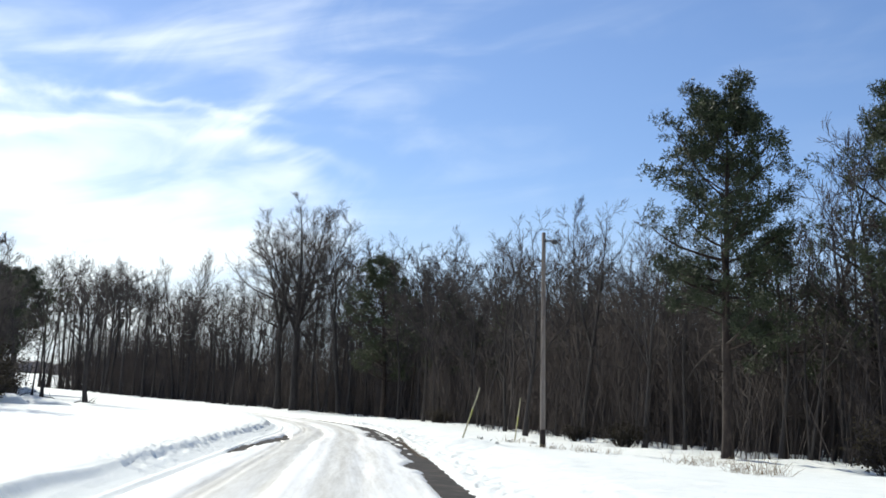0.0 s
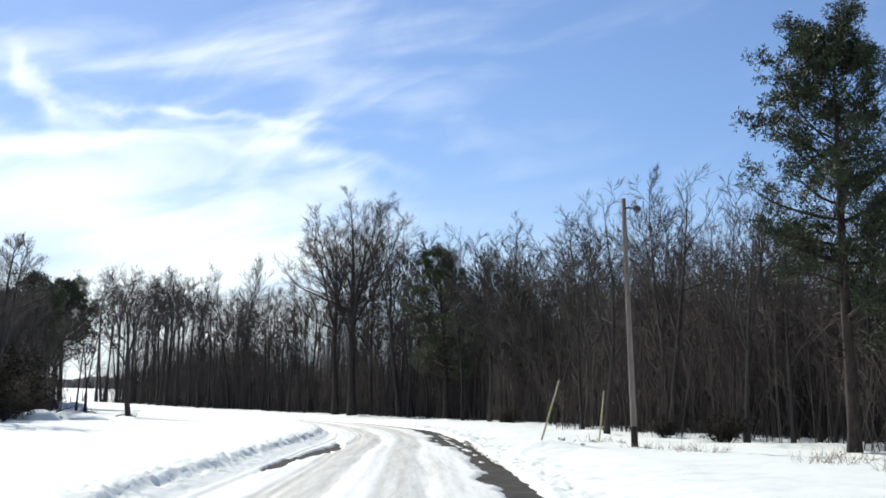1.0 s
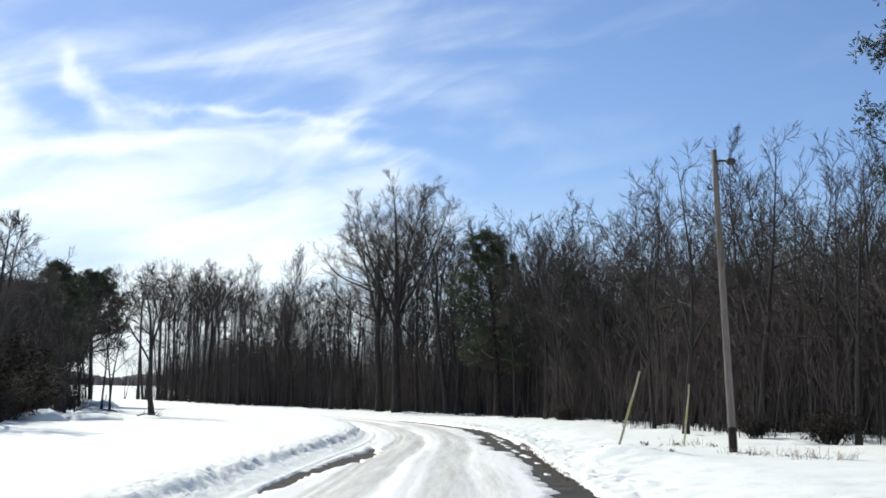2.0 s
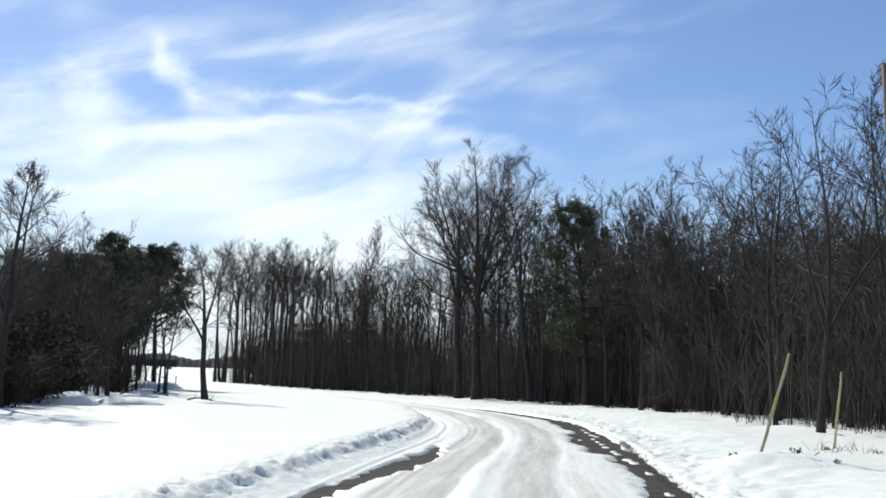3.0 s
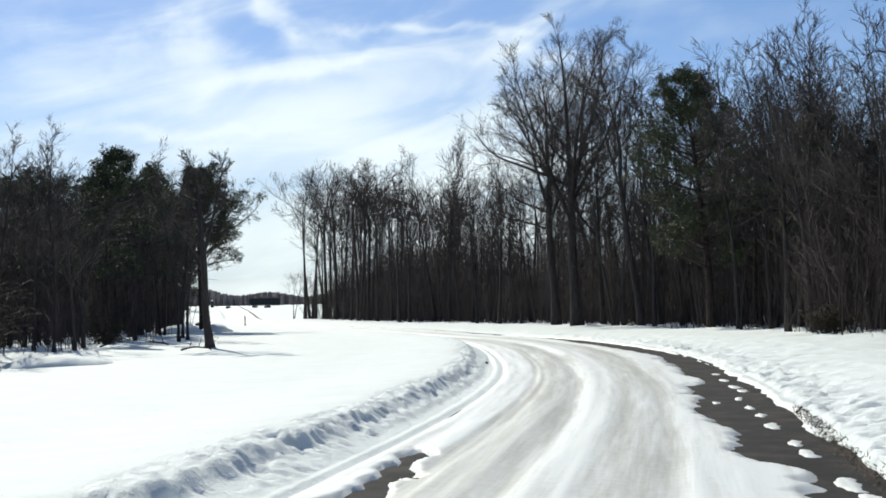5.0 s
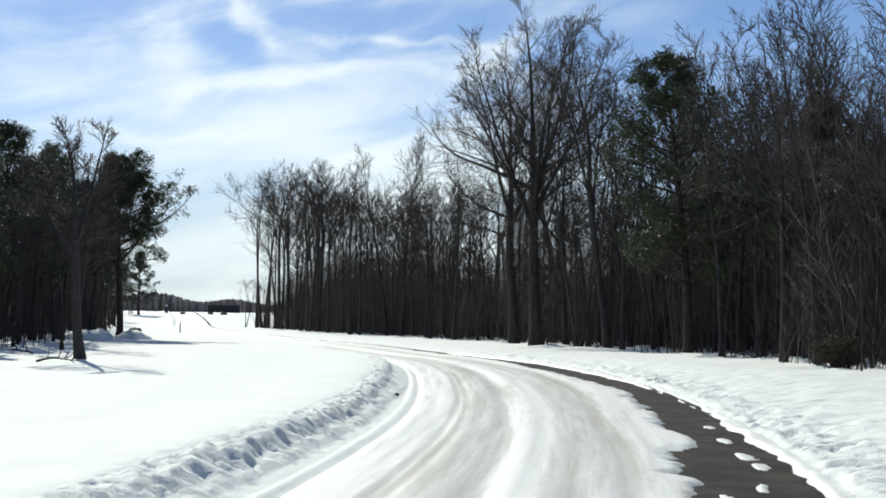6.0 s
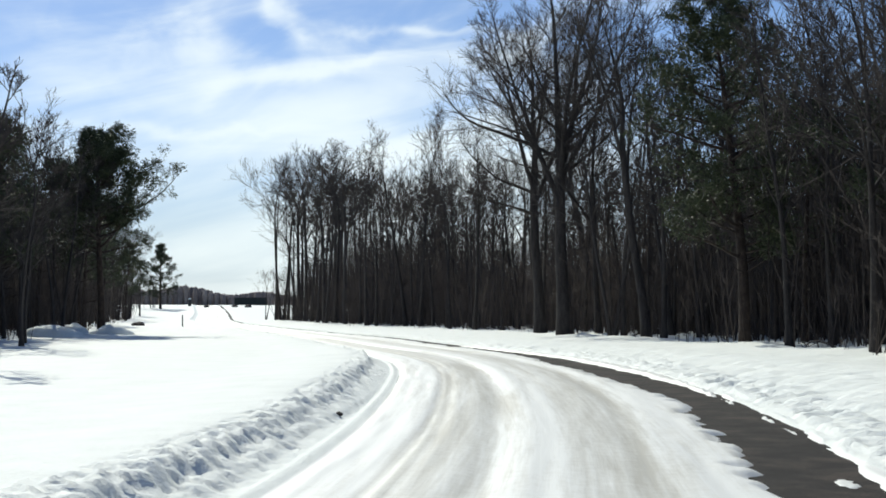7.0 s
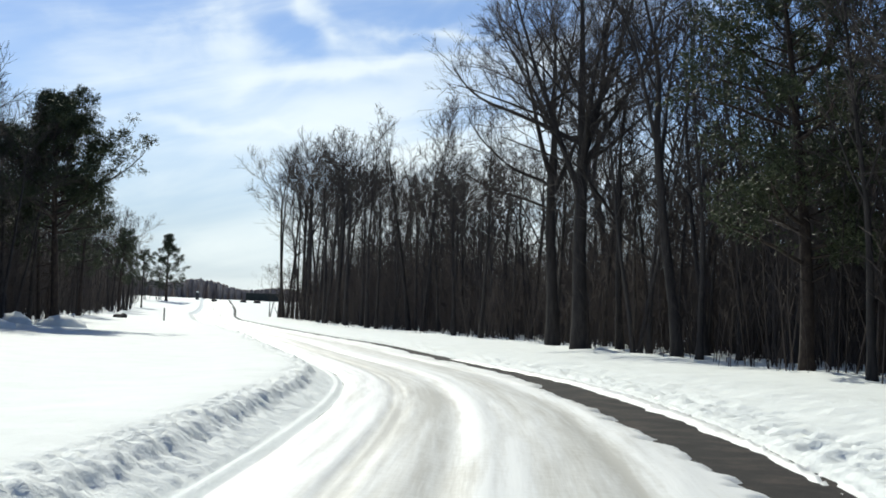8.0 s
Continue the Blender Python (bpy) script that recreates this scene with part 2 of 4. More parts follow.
# ---- the lie of the land ----
Y_R = [-60, 0, 26, 34, 38, 46, 52, 57, 64, 71, 77.5, 85, 95, 106, 114, 135, 166, 197, 240, 330, 600]
X_R = [11, 2.0, -2.1, -3.4, -4.2, -5.5, -6.5, -7.5, -9.1, -11.1, -13.5, -17.1, -23.7, -30.2, -36, -50, -70, -88, -112, -165, -320]
Y_L = [-60, 0, 26, 31, 40, 46, 51, 56.5, 61.4, 66, 71, 76.4, 81.2, 90, 106, 135, 197, 240, 330, 600]
X_L = [6, -3.1, -7.2, -7.95, -9.4, -10.2, -11.05, -12.2, -13.5, -15.0, -16.7, -18.7, -20.9, -26.4, -36.4, -56, -94, -118, -171, -326]


def smooth_line(ys, xs):
    """A smooth line through plan points, as a table."""
    fine = np.arange(-60, 600.5, 0.5)
    line = np.interp(fine, ys, xs)
    kernel = np.hanning(23)
    kernel /= kernel.sum()
    padded = np.concatenate([line[0] + (line[1] - line[0]) * np.arange(-11, 0), line, line[-1] + (line[-1] - line[-2]) * np.arange(1, 12)])
    return fine, np.convolve(padded, kernel, "valid")


RIGHT, LEFT = smooth_line(Y_R, X_R), smooth_line(Y_L, X_L)


def x_right(y):
    return np.interp(y, *RIGHT)


def x_left(y):
    return np.interp(y, *LEFT)


def smoothstep(a, b, v):
    k = np.clip((v - a) / (b - a), 0, 1)
    return k * k * (3 - 2 * k)


EDGE_R_Y = [20, 38, 44, 50, 55, 60, 71, 80, 87, 96, 107, 113, 121, 133, 145, 163, 196, 215]
EDGE_R_X = [13, 9.0, 5.5, 2.2, -0.6, -3.2, -6.6, -9.2, -12.0, -16.2, -21.8, -25, -31, -40, -50, -62, -82, -90]
EDGE_L_Y = [40, 58, 66, 76, 86, 104, 128, 160, 195, 255, 300]
EDGE_L_X = [-25, -27.5, -28.8, -31.8, -37.0, -46.0, -61, -80, -102, -140, -168]


def edge_right(y):
    return float(np.interp(y, EDGE_R_Y, EDGE_R_X))


def edge_left(y):
    return float(np.interp(y, EDGE_L_Y, EDGE_L_X))


NOISE_GRIDS = {}


def wave_noise(x, y, scale, seed, octaves=3):
    """Smooth value noise on numpy arrays, about -1 to 1."""
    if seed not in NOISE_GRIDS:
        NOISE_GRIDS[seed] = np.random.RandomState(seed).uniform(-1, 1, (256, 256))
    grid = NOISE_GRIDS[seed]
    total, amp, norm = 0, 1.0, 0
    for o in range(octaves):
        px, py = x / scale + 17.3 * o, y / scale + 5.1 * o
        ix, iy = np.floor(px).astype(int), np.floor(py).astype(int)
        fx, fy = px - ix, py - iy
        fx, fy = fx * fx * (3 - 2 * fx), fy * fy * (3 - 2 * fy)
        a, b = grid[ix % 256, iy % 256], grid[(ix + 1) % 256, iy % 256]
        c, d = grid[ix % 256, (iy + 1) % 256], grid[(ix + 1) % 256, (iy + 1) % 256]
        total = total + amp * ((a * (1 - fx) + b * fx) * (1 - fy) + (c * (1 - fx) + d * fx) * fy)
        norm += amp
        amp *= 0.5
        scale *= 0.5
    return total / norm


def lie(x, y):
    """The height of the land without banks: level at the road, a little higher at the sides."""
    right, left = x - x_right(y), x_left(y) - x
    side_r = 0.27 - 0.24 * smoothstep(70, 105, y)
    z = smoothstep(0, 3, right) * side_r + smoothstep(0, 18, left) * 0.10
    z = z - 0.12 * smoothstep(3, 14, right) * smoothstep(105, 125, y)
    z = z + smoothstep(14, 34, left) * 0.22
    z = z + 0.22 * np.exp(-((x + 3.1) ** 2 + (y - 39.9) ** 2) / 1.6) * smoothstep(0.3, 1.2, right)
    inside = np.maximum(x - np.interp(y, EDGE_R_Y, EDGE_R_X), np.interp(y, EDGE_L_Y, EDGE_L_X) - x)
    z = z + smoothstep(-3.0, 0.5, inside) * (1 - smoothstep(8, 20, inside)) * (0.16 * wave_noise(x, y, 2.4, 41, 3) + 0.05 * wave_noise(x, y, 0.7, 42, 2) + 0.05)
    far = np.hypot(x + 10, y - 57)
    z = z + 2.5 * smoothstep(168, 290, far) * smoothstep(-60, -120, x) + 6.0 * smoothstep(330, 1200, far)
    return z


# leftovers of snow on the bare strip: distance from the road's edge, place along it, size
ISLANDS = [(0.43, 59.45, 0.8), (0.46, 57.5, 0.95), (0.46, 55.7, 1.05), (0.42, 54.75, 1.0), (0.62, 53.0, 0.7), (0.59, 51.5, 0.75), (0.55, 50.3, 0.7), (0.53, 48.9, 1.1),
           (0.46, 47.1, 0.7), (0.43, 46.2, 0.9), (0.33, 44.2, 1.1), (0.28, 43.3, 1.0), (0.2, 40.5, 0.8), (0.3, 36.5, 0.8), (1.0, 52.3, 0.8)]


def snow_height(x, y):
    """The top of the snow; below zero between the road's edges the asphalt shows."""
    xr, xl = x_right(y), x_left(y)
    right, left = x - xr, xl - x
    z = lie(x, y)
    near = 1 - smoothstep(130, 200, y)
    # left bank, thrown up by the plough: a steep lumpy face, a crest, a slope back to the field
    lump = wave_noise(x, y, 0.9, 3, 4)
    small = wave_noise(x, y, 0.28, 4, 3)
    crest = 0.29 + 0.04 * wave_noise(x, y, 5.0, 5, 2)
    face = 0.72 * smoothstep(-0.1, 0.9, left) + 0.28 * smoothstep(0.55, 0.74, left + 0.06 * lump + 0.06 * small)
    z = z + face * crest * (1 - 0.45 * smoothstep(1.1, 4.0, left))
    # broken crust under the crest: pockets with sharp upper rims
    band = smoothstep(0.35, 0.65, left) * (1 - smoothstep(0.95, 1.25, left))
    pocket = smoothstep(0.05, 0.25, wave_noise(left * 1.1 + y * 0.5, y * 0.9, 0.38, 22, 3))
    chip = smoothstep(0.05, 0.22, wave_noise(left * 1.0 - y * 0.5, y * 1.5, 0.22, 23, 2))
    grit = wave_noise(x, y, 0.10, 25, 2)
    z = z - near * band * (0.012 * pocket + 0.022 * chip) + near * band * (0.006 * lump + 0.012 * small + 0.058 * grit)
    loose = smoothstep(0.05, 0.3, left) * (1 - smoothstep(0.5, 0.8, left))
    z = z - near * loose * (0.030 * smoothstep(0.26, 0.40, wave_noise(left * 1.0 - y * 0.5, y * 1.4, 0.25, 24, 2)) - 0.014 * grit)
    z = z + near * smoothstep(1.5, 3.0, left) * (0.035 * wave_noise(x, y, 4.0, 6, 3) + 0.012 * wave_noise(x, y, 0.8, 16, 2))
    # a groove left by the plough's wing along the foot of the bank
    wing = left - 0.30 - 0.10 * wave_noise(y, 0 * y, 6.0, 31, 2) + 0.22 * smoothstep(60, 70, y)
    z = z - near * smoothstep(44, 52, y) * np.where(wing > 0, np.exp(-((wing / 0.045) ** 2)), np.exp(-((wing / 0.14) ** 2))) * (0.030 + 0.012 * small)
    # right bank: low, with a crumbling edge
    ledge = smoothstep(0.0, 0.16, right + 0.13 * wave_noise(x, y, 0.5, 7, 4))
    z = z + ledge * (0.10 + 0.03 * small) * (1 - 0.5 * smoothstep(1, 4, right))
    z = z + near * smoothstep(0.2, 1.0, right) * (0.05 * wave_noise(x, y, 2.6, 8, 3) + 0.016 * lump * (1 - 0.5 * smoothstep(2, 6, right)) + 0.012 * small)
    crumb = smoothstep(0.05, 0.25, right) * (1 - smoothstep(0.7, 1.3, right))
    z = z + near * crumb * (0.030 * grit + 0.025 * small - 0.05 * smoothstep(0.15, 0.4, wave_noise(x + y * 0.3, y, 0.22, 26, 2)))
    z = z - near * smoothstep(0.6, 1.5, right) * 0.022 * smoothstep(0.30, 0.5, wave_noise(x + y * 0.4, y * 0.8, 0.45, 27, 2))
    # the road: packed snow with ruts along it, gone in places along both edges
    on = (right < 0.25) & (left < 0.1)
    u = (x - xl) / np.maximum(xr - xl, 0.1)
    ruts = wave_noise(u * 5.2, y * 0.035, 0.34, 9, 3)
    fine = wave_noise(u * 5.2, y * 0.10, 0.12, 10, 2)
    pack = 0.058 + 0.020 * ruts + 0.007 * fine
    for centre, wide, deep in ((0.34, 0.035, 0.030), (0.64, 0.04, 0.028), (0.012, 0.013, 0.045), (0.17, 0.012, 0.022), (0.20, 0.014, 0.018), (0.43, 0.05, -0.020), (0.435, 0.007, 0.016)):
        drift = centre + 0.012 * wave_noise(y * 0.05, 0 * y, 1.0, int(centre * 100), 2)
        pack = pack - deep * np.exp(-(((u - drift) / wide) ** 2))
    # bare strip at the right edge
    bare_w = np.interp(y, [0, 26, 34, 39, 42, 44.6, 45.6, 49.5, 52, 55.4, 56.2, 61, 66, 69, 72, 80, 88, 96, 104, 200],
                       [0.4, 0.6, 0.75, 0.5, 0.52, 0.55, 0.95, 1.10, 1.25, 1.22, 1.05, 1.02, 1.02, 1.0, 1.4, 1.5, 1.15, 0.85, 0.80, 0.35])
    ragged = 0.20 * wave_noise(right * 0.4, y, 0.34, 28, 3) + 0.24 * wave_noise(right * 0.5 + y * 0.10, y, 1.6, 11, 4) + 0.10 * wave_noise(right, y * 0.6, 0.25, 12, 2)
    edge = right + bare_w + ragged * smoothstep(20, 30, y)
    bare = smoothstep(-0.16, 0.10, edge)
    strip = smoothstep(66, 78, y) * 0.32 * (1 - smoothstep(88, 98, y)) + 0.12
    bare = bare * (1 - smoothstep(-strip - 0.08, -strip + 0.04, right + 0.12 * wave_noise(x, y, 0.8, 13, 3)) * smoothstep(45, 51, y) * (1 - smoothstep(90, 98, y)))
    crooked = wave_noise(right * 1.5 + y, y, 0.22, 29, 2)
    islands = 0
    for off, at, size in ISLANDS:
        d = ((right + off + 0.03 * crooked) / (0.115 * size)) ** 2 + ((y - at) / (0.40 * size)) ** 2
        islands = np.maximum(islands, 1 - smoothstep(0.55, 1.15, d + 0.6 * crooked))
    bare = bare * (1 - 0.60 * islands)
    verge = smoothstep(58, 66, y) * (1 - smoothstep(98, 106, y))
    crack = np.abs(right + 0.09 + 0.05 * wave_noise(y, 0 * y, 1.2, 32, 2)) + 0.05 * wave_noise(right, y, 0.35, 33, 3)
    bare = np.maximum(bare, verge * (1 - smoothstep(0.03, 0.07, crack)))
    pack = pack + verge * smoothstep(-strip - 0.1, -strip + 0.05, right) * (0.02 * grit + 0.02 * small)
    # bare patches at the left edge
    wide_l = np.interp(y, [28, 31, 34, 36, 37.5, 39, 42, 44, 44.8, 45.4, 46.4, 47], [-0.1, 0.16, 0.20, 0.18, 0.26, 0.32, 0.26, 0.18, 0.04, 0.12, 0.08, -0.2])
    mid_l = np.interp(y, [30, 34, 39, 42, 46], [-0.18, -0.24, -0.56, -0.54, -0.46]) - 0.08 * wave_noise(y, 0 * y, 3.0, 30, 2)
    edge_l = wide_l - np.abs(left - mid_l) + 0.24 * wave_noise(left * 1.6 - y * 0.35, y * 0.9, 0.6, 15, 5) + 0.01
    bare_l = smoothstep(-0.03, 0.05, edge_l) * (y < 47.5)
    pack = pack - 0.10 * np.maximum(bare, bare_l) + lie(x, y)
    z = np.where(on, np.where(right < 0, pack, np.maximum(z, pack * (1 - smoothstep(0, 0.2, right)))), z)
    z = np.where((left > 0) & (left < 0.1), np.maximum(z, pack * (1 - left / 0.1)), z)
    return z


def ground_z(x, y):
    return float(snow_height(np.array([float(x)]), np.array([float(y)]))[0])


def spread(start, first, grow, end):
    out = [start]
    step = first
    while out[-1] < end:
        out.append(out[-1] + step)
        step *= grow
    return out


def build_ground():
    ys = [-400, -250, -150, -90, -50, -20, 0, 10, 15, 18]
    ys += list(np.arange(20, 43, 0.14)) + list(np.arange(43, 72, 0.056)) + list(np.arange(72, 78, 0.09)) + list(np.arange(78, 92, 0.15)) + list(np.arange(92, 122, 0.35)) + list(np.arange(122, 210, 1.2)) + spread(210, 2, 1.09, 4600)
    core = [-4.6] + list(np.arange(-4.5, -3.8, 0.09)) + list(np.arange(-3.8, -2.5, 0.045)) + list(np.arange(-2.5, -1.3, 0.05)) + list(np.arange(-1.3, 0.9, 0.09)) + list(np.arange(0.9, 3.2, 0.05))+ list(np.arange(3.2, 3.4, 0.08)) + list(np.arange(3.4, 4.58, 0.1))
    out = spread(4.6, 0.10, 1.10, 4600)
    cols = [-c for c in reversed(out)] + core[1:] + out
    yy, cc = np.meshgrid(np.array(ys, float), np.array(cols), indexing="ij")
    mid, half = (x_right(yy) + x_left(yy)) / 2, (x_right(yy) - x_left(yy)) / 2
    ratio = half / 2.5
    xx = mid + np.where(np.abs(cc) < 2.5, cc * ratio, np.sign(cc) * (half + np.abs(cc) - 2.5))
    zz = snow_height(xx, yy)
    nr, nc = yy.shape
    verts = np.stack([xx, yy, zz], -1).reshape(-1, 3)
    idx = np.arange(nr * nc).reshape(nr, nc)
    faces = np.stack([idx[:-1, :-1], idx[:-1, 1:], idx[1:, 1:], idx[1:, :-1]], -1).reshape(-1, 4)
    me = bpy.data.meshes.new("ground")
    me.from_pydata(verts.tolist(), [], faces.tolist())
    me.materials.append(SNOW)
    me.materials.append(PACKED)
    cen = (np.abs(cc[:-1, :-1] + cc[1:, 1:]) / 2 < 2.45).reshape(-1)
    me.polygons.foreach_set("material_index", cen.astype(int).tolist())
    me.polygons.foreach_set("use_smooth", [True] * len(faces))
    uv = me.uv_layers.new(name="along_road")
    flat = np.stack([cc.reshape(-1), yy.reshape(-1)], -1)[faces.reshape(-1)]
    uv.data.foreach_set("uv", flat.reshape(-1).tolist())
    me.update()
    tagged(new("ground", me), "deep white snow field with ploughed bank and packed snow on the lane", "snow", kind="structure")
    # the asphalt below
    ya = np.concatenate([np.arange(-60, 20, 4.0), np.arange(20, 130, 0.7), np.arange(130, 330, 3.0)])
    buf = Buf()
    rows = []
    for k, y in enumerate(ya):
        a, b = float(x_left(y)) - 0.02, float(x_right(y)) + 0.12
        row = []
        for j in range(9):
            x = a + (b - a) * j / 8
            buf.v.append((x, float(y), 0.004 + float(lie(np.array([x if y > 120 else (a + b) / 2]), np.array([y]))[0])))
            row.append(len(buf.v) - 1)
        if rows:
            for j in range(8):
                buf.f.append((rows[-1][j], rows[-1][j + 1], row[j + 1], row[j]))
        rows.append(row)
    tagged(new("road", buf.mesh("road", ASPHALT)), "dark wet asphalt lane showing along the edges of packed snow", "road", kind="structure")


build_ground()


# ---- trees ----
def limb_line(rng, p, d, length, segs, wander, up):
    """The line of a limb: it bends slowly one way and another, and turns up towards its end."""
    pts = [p.copy()]
    d = d.normalized()
    step = length / segs
    bend = rand_dir(rng) * wander
    for _ in range(segs):
        bend = bend * 0.45 + rand_dir(rng) * wander
        d = (d + bend + Vector((0, 0, up))).normalized()
        p = p + d * step
        pts.append(p.copy())
    return pts


def taper(r, segs, end=0.25):
    return [r * (1 - (1 - end) * k / segs) for k in range(segs)] + [0]


def dress(rng, crown, lp, length, r, per_limb, per_branch, sub, twig, start=0.18):
    """Branches, twigs and finest twigs along a limb."""
    for j in range(per_limb):
        tb = start + (0.98 - start) * (j + rng.random()) / per_limb
        p2, d2 = along(lp, tb)
        d3 = turn_off(rng, d2, radians(rng.uniform(30, 62))) + Vector((0, 0, 0.18))
        bl = length * rng.uniform(0.42, 0.72) * (1.12 - 0.60 * tb)
        bp = limb_line(rng, p2, d3, bl, 4, 0.11, 0.05)
        br = max(twig * 1.35, 0.42 * r * (1 - 0.7 * tb))
        crown.tube(bp, taper(br, 4, 0.35), 4 if br > 0.025 else 3)
        for q in range(per_branch):
            tc = 0.12 + 0.86 * (q + rng.random()) / per_branch
            p4, d4 = along(bp, tc)
            d5 = turn_off(rng, d4, radians(rng.uniform(22, 50))) + Vector((0, 0, 0.14))
            tl = bl * rng.uniform(0.38, 0.66) * (1.1 - 0.45 * tc) + 0.12
            tp = limb_line(rng, p4, d5, tl, 2, 0.10, 0.04)
            crown.tube(tp, [twig, twig * 0.75, 0], 3)
            for w in range(sub):
                p6, d6 = along(tp, rng.uniform(0.15, 0.95))
                d7 = (turn_off(rng, d6, radians(rng.uniform(22, 46))) + Vector((0, 0, 0.1))).normalized()
                crown.tube([p6, p6 + d7 * tl * rng.uniform(0.30, 0.6)], [twig * 0.75, 0], 3)


def stem_limbs(rng, trunk, crown, pts, rads, height, limbs, first, reach, angle, fullness, twig, coarse=False):
    """Limbs all round a stem, long below and short at the top."""
    per_limb, per_branch, sub = fullness
    n = len(pts) - 1
    az = rng.uniform(0, 6.28)
    for i in range(limbs):
        t = first + (0.985 - first) * (i + rng.random() * 0.8) / limbs
        p, d = along(pts, t)
        az += 2.4 + rng.uniform(-0.5, 0.5)
        k = (t - first) / (1 - first)
        ang = radians(rng.uniform(*angle)) * (1.12 - 0.45 * k)
        dirn = Vector((math.cos(az), math.sin(az), 0)) * math.sin(ang) + d * math.cos(ang)
        length = height * reach * (0.62 + 0.38 * math.sin(math.pi * min(1, k + 0.25))) * (1 - 0.45 * k) * rng.uniform(0.7, 1.2)
        r = min(0.55 * max(rads[min(n - 1, int(t * n))], 0.02), 0.011 * length + 0.012)
        segs = 4 if coarse else 7
        lp = limb_line(rng, p, dirn, length, segs, 0.085, 0.03)
        trunk.tube(lp, taper(r, segs), 3 if coarse else 5)
        dress(rng, crown, lp, length, r, per_limb, per_branch, sub, twig)
    # the stem's own tip
    lp = [along(pts, 0.80 + 0.04 * k)[0] for k in range(6)]
    dress(rng, crown, lp, height * 0.16, 0.03, per_limb, per_branch, sub, twig)


def bare_tree(seed, height, girth, limbs, fullness, first=0.38, reach=0.22, angle=(34, 58), twig=0.010, stems=1, leaders=0, split=0.45, fan=(0.3, 0.55),
              boughs=(), lean=0.03, wander=0.035, coarse=False):
    """A bare broad-leaved tree: straight trunk or trunks, limbs, and a crown of branches and fine twigs."""
    rng = random.Random(seed)
    trunk, crown = Buf(), Buf()
    for s in range(stems):
        a = 6.283 * s / stems + 0.6
        out = 0.0 if stems == 1 else girth * 0.8
        tilt = Vector((rng.gauss(0, lean), rng.gauss(0, lean), 1)) + Vector((math.cos(a), math.sin(a), 0)) * (0.0 if stems == 1 else 0.12)
        h = height * (1 - 0.14 * rng.random() * (s > 0))
        r0 = girth * (1 if stems == 1 else 0.72)
        n = 6 if coarse else 14
        pts = limb_line(rng, Vector((math.cos(a) * out, math.sin(a) * out, -0.3)), tilt, h + 0.3, n, wander, 0.02)
        top = 1.0 if not leaders else split + 0.06
        m = max(4, int(n * top))
        rads = [r0 * (1 - 0.95 * (k / n) ** 0.75) for k in range(n + 1)]
        rads[0] = r0 * 1.45
        rads[n] = 0
        if not leaders:
            trunk.tube(pts, rads, 5 if coarse else 8)
            stem_limbs(rng, trunk, crown, pts, rads, height, limbs, first, reach, angle, fullness, twig, coarse)
        else:
            # the trunk parts into several leaders that fan out and up
            low = pts[:m + 1]
            trunk.tube(low, [r0 * (1.5 if k == 0 else 1.12 if k == 1 else 1.0 - 0.32 * k / m) for k in range(m + 1)], 5 if coarse else 9)
            a0 = rng.uniform(0, 6.28)
            for i in range(leaders):
                b = a0 + 6.283 * i / leaders + rng.uniform(-0.35, 0.35)
                w = 0.08 if i == 0 else rng.uniform(*fan)
                q, _ = along(low, 1.0 if i == 0 else rng.uniform(0.74, 0.99))
                ln = (h - q.z) * rng.uniform(0.84, 1.0) * (1.0 - 0.18 * w)
                lp = limb_line(rng, q, Vector((math.cos(b) * w, math.sin(b) * w, 1)), ln, 6 if coarse else 12, 0.06, 0.02)
                r = r0 * (0.62 if i == 0 else rng.uniform(0.40, 0.52))
                rl = taper(r, 6 if coarse else 12, 0.12)
                trunk.tube(lp, rl, 4 if coarse else 6)
                stem_limbs(rng, trunk, crown, lp, rl, ln, limbs, 0.14, reach * height / ln, angle, fullness, twig, coarse)
        for b, t, ln, rise in boughs:
            # single long boughs
            p, _ = along(pts, t)
            lp = limb_line(rng, p, Vector((math.cos(b), math.sin(b), rise)), ln, 12, 0.10, 0.012)
            trunk.tube(lp, taper(0.013 * ln + 0.01, 12, 0.2), 6)
            dress(rng, crown, lp, ln * 0.62, 0.06, fullness[0] + 9, fullness[1] + 1, fullness[2], twig)
    return fit_height((trunk, crown), height)


def fit_height(bufs, height):
    """Scales a tree's meshes so that its highest twig stands at the given height."""
    k = height / max(v[2] for b in bufs for v in b.v)
    for b in bufs:
        b.v = [(x * k ** 0.5, y * k ** 0.5, z * k) for x, y, z in b.v]
    return bufs


def thing_tree(name, bufs, label, category, group, mats, parts=("trunk", "crown")):
    root = new(name)
    for part_name, buf, mat in zip(parts, bufs, mats):
        part(part_name, buf, mat, root)
    return tagged(root, label, category, group)


def tuft(buf, rng, p, d, size, needles):
    """A round brush of needles about a twig's end."""
    for _ in range(needles):
        w = (d * rng.uniform(0.0, 0.7) + rand_dir(rng)).normalized()
        s = w.orthogonal().normalized()
        s.rotate(Matrix.Rotation(rng.uniform(0, 6.28), 3, w))
        a = p + w * size * 0.05
        b = p + w * size * rng.uniform(0.8, 1.0)
        s = s * size * 0.085
        buf.add([tuple(a), tuple(a.lerp(b, 0.65) + s), tuple(b), tuple(a.lerp(b, 0.65) - s)], [(0, 1, 2, 3)])


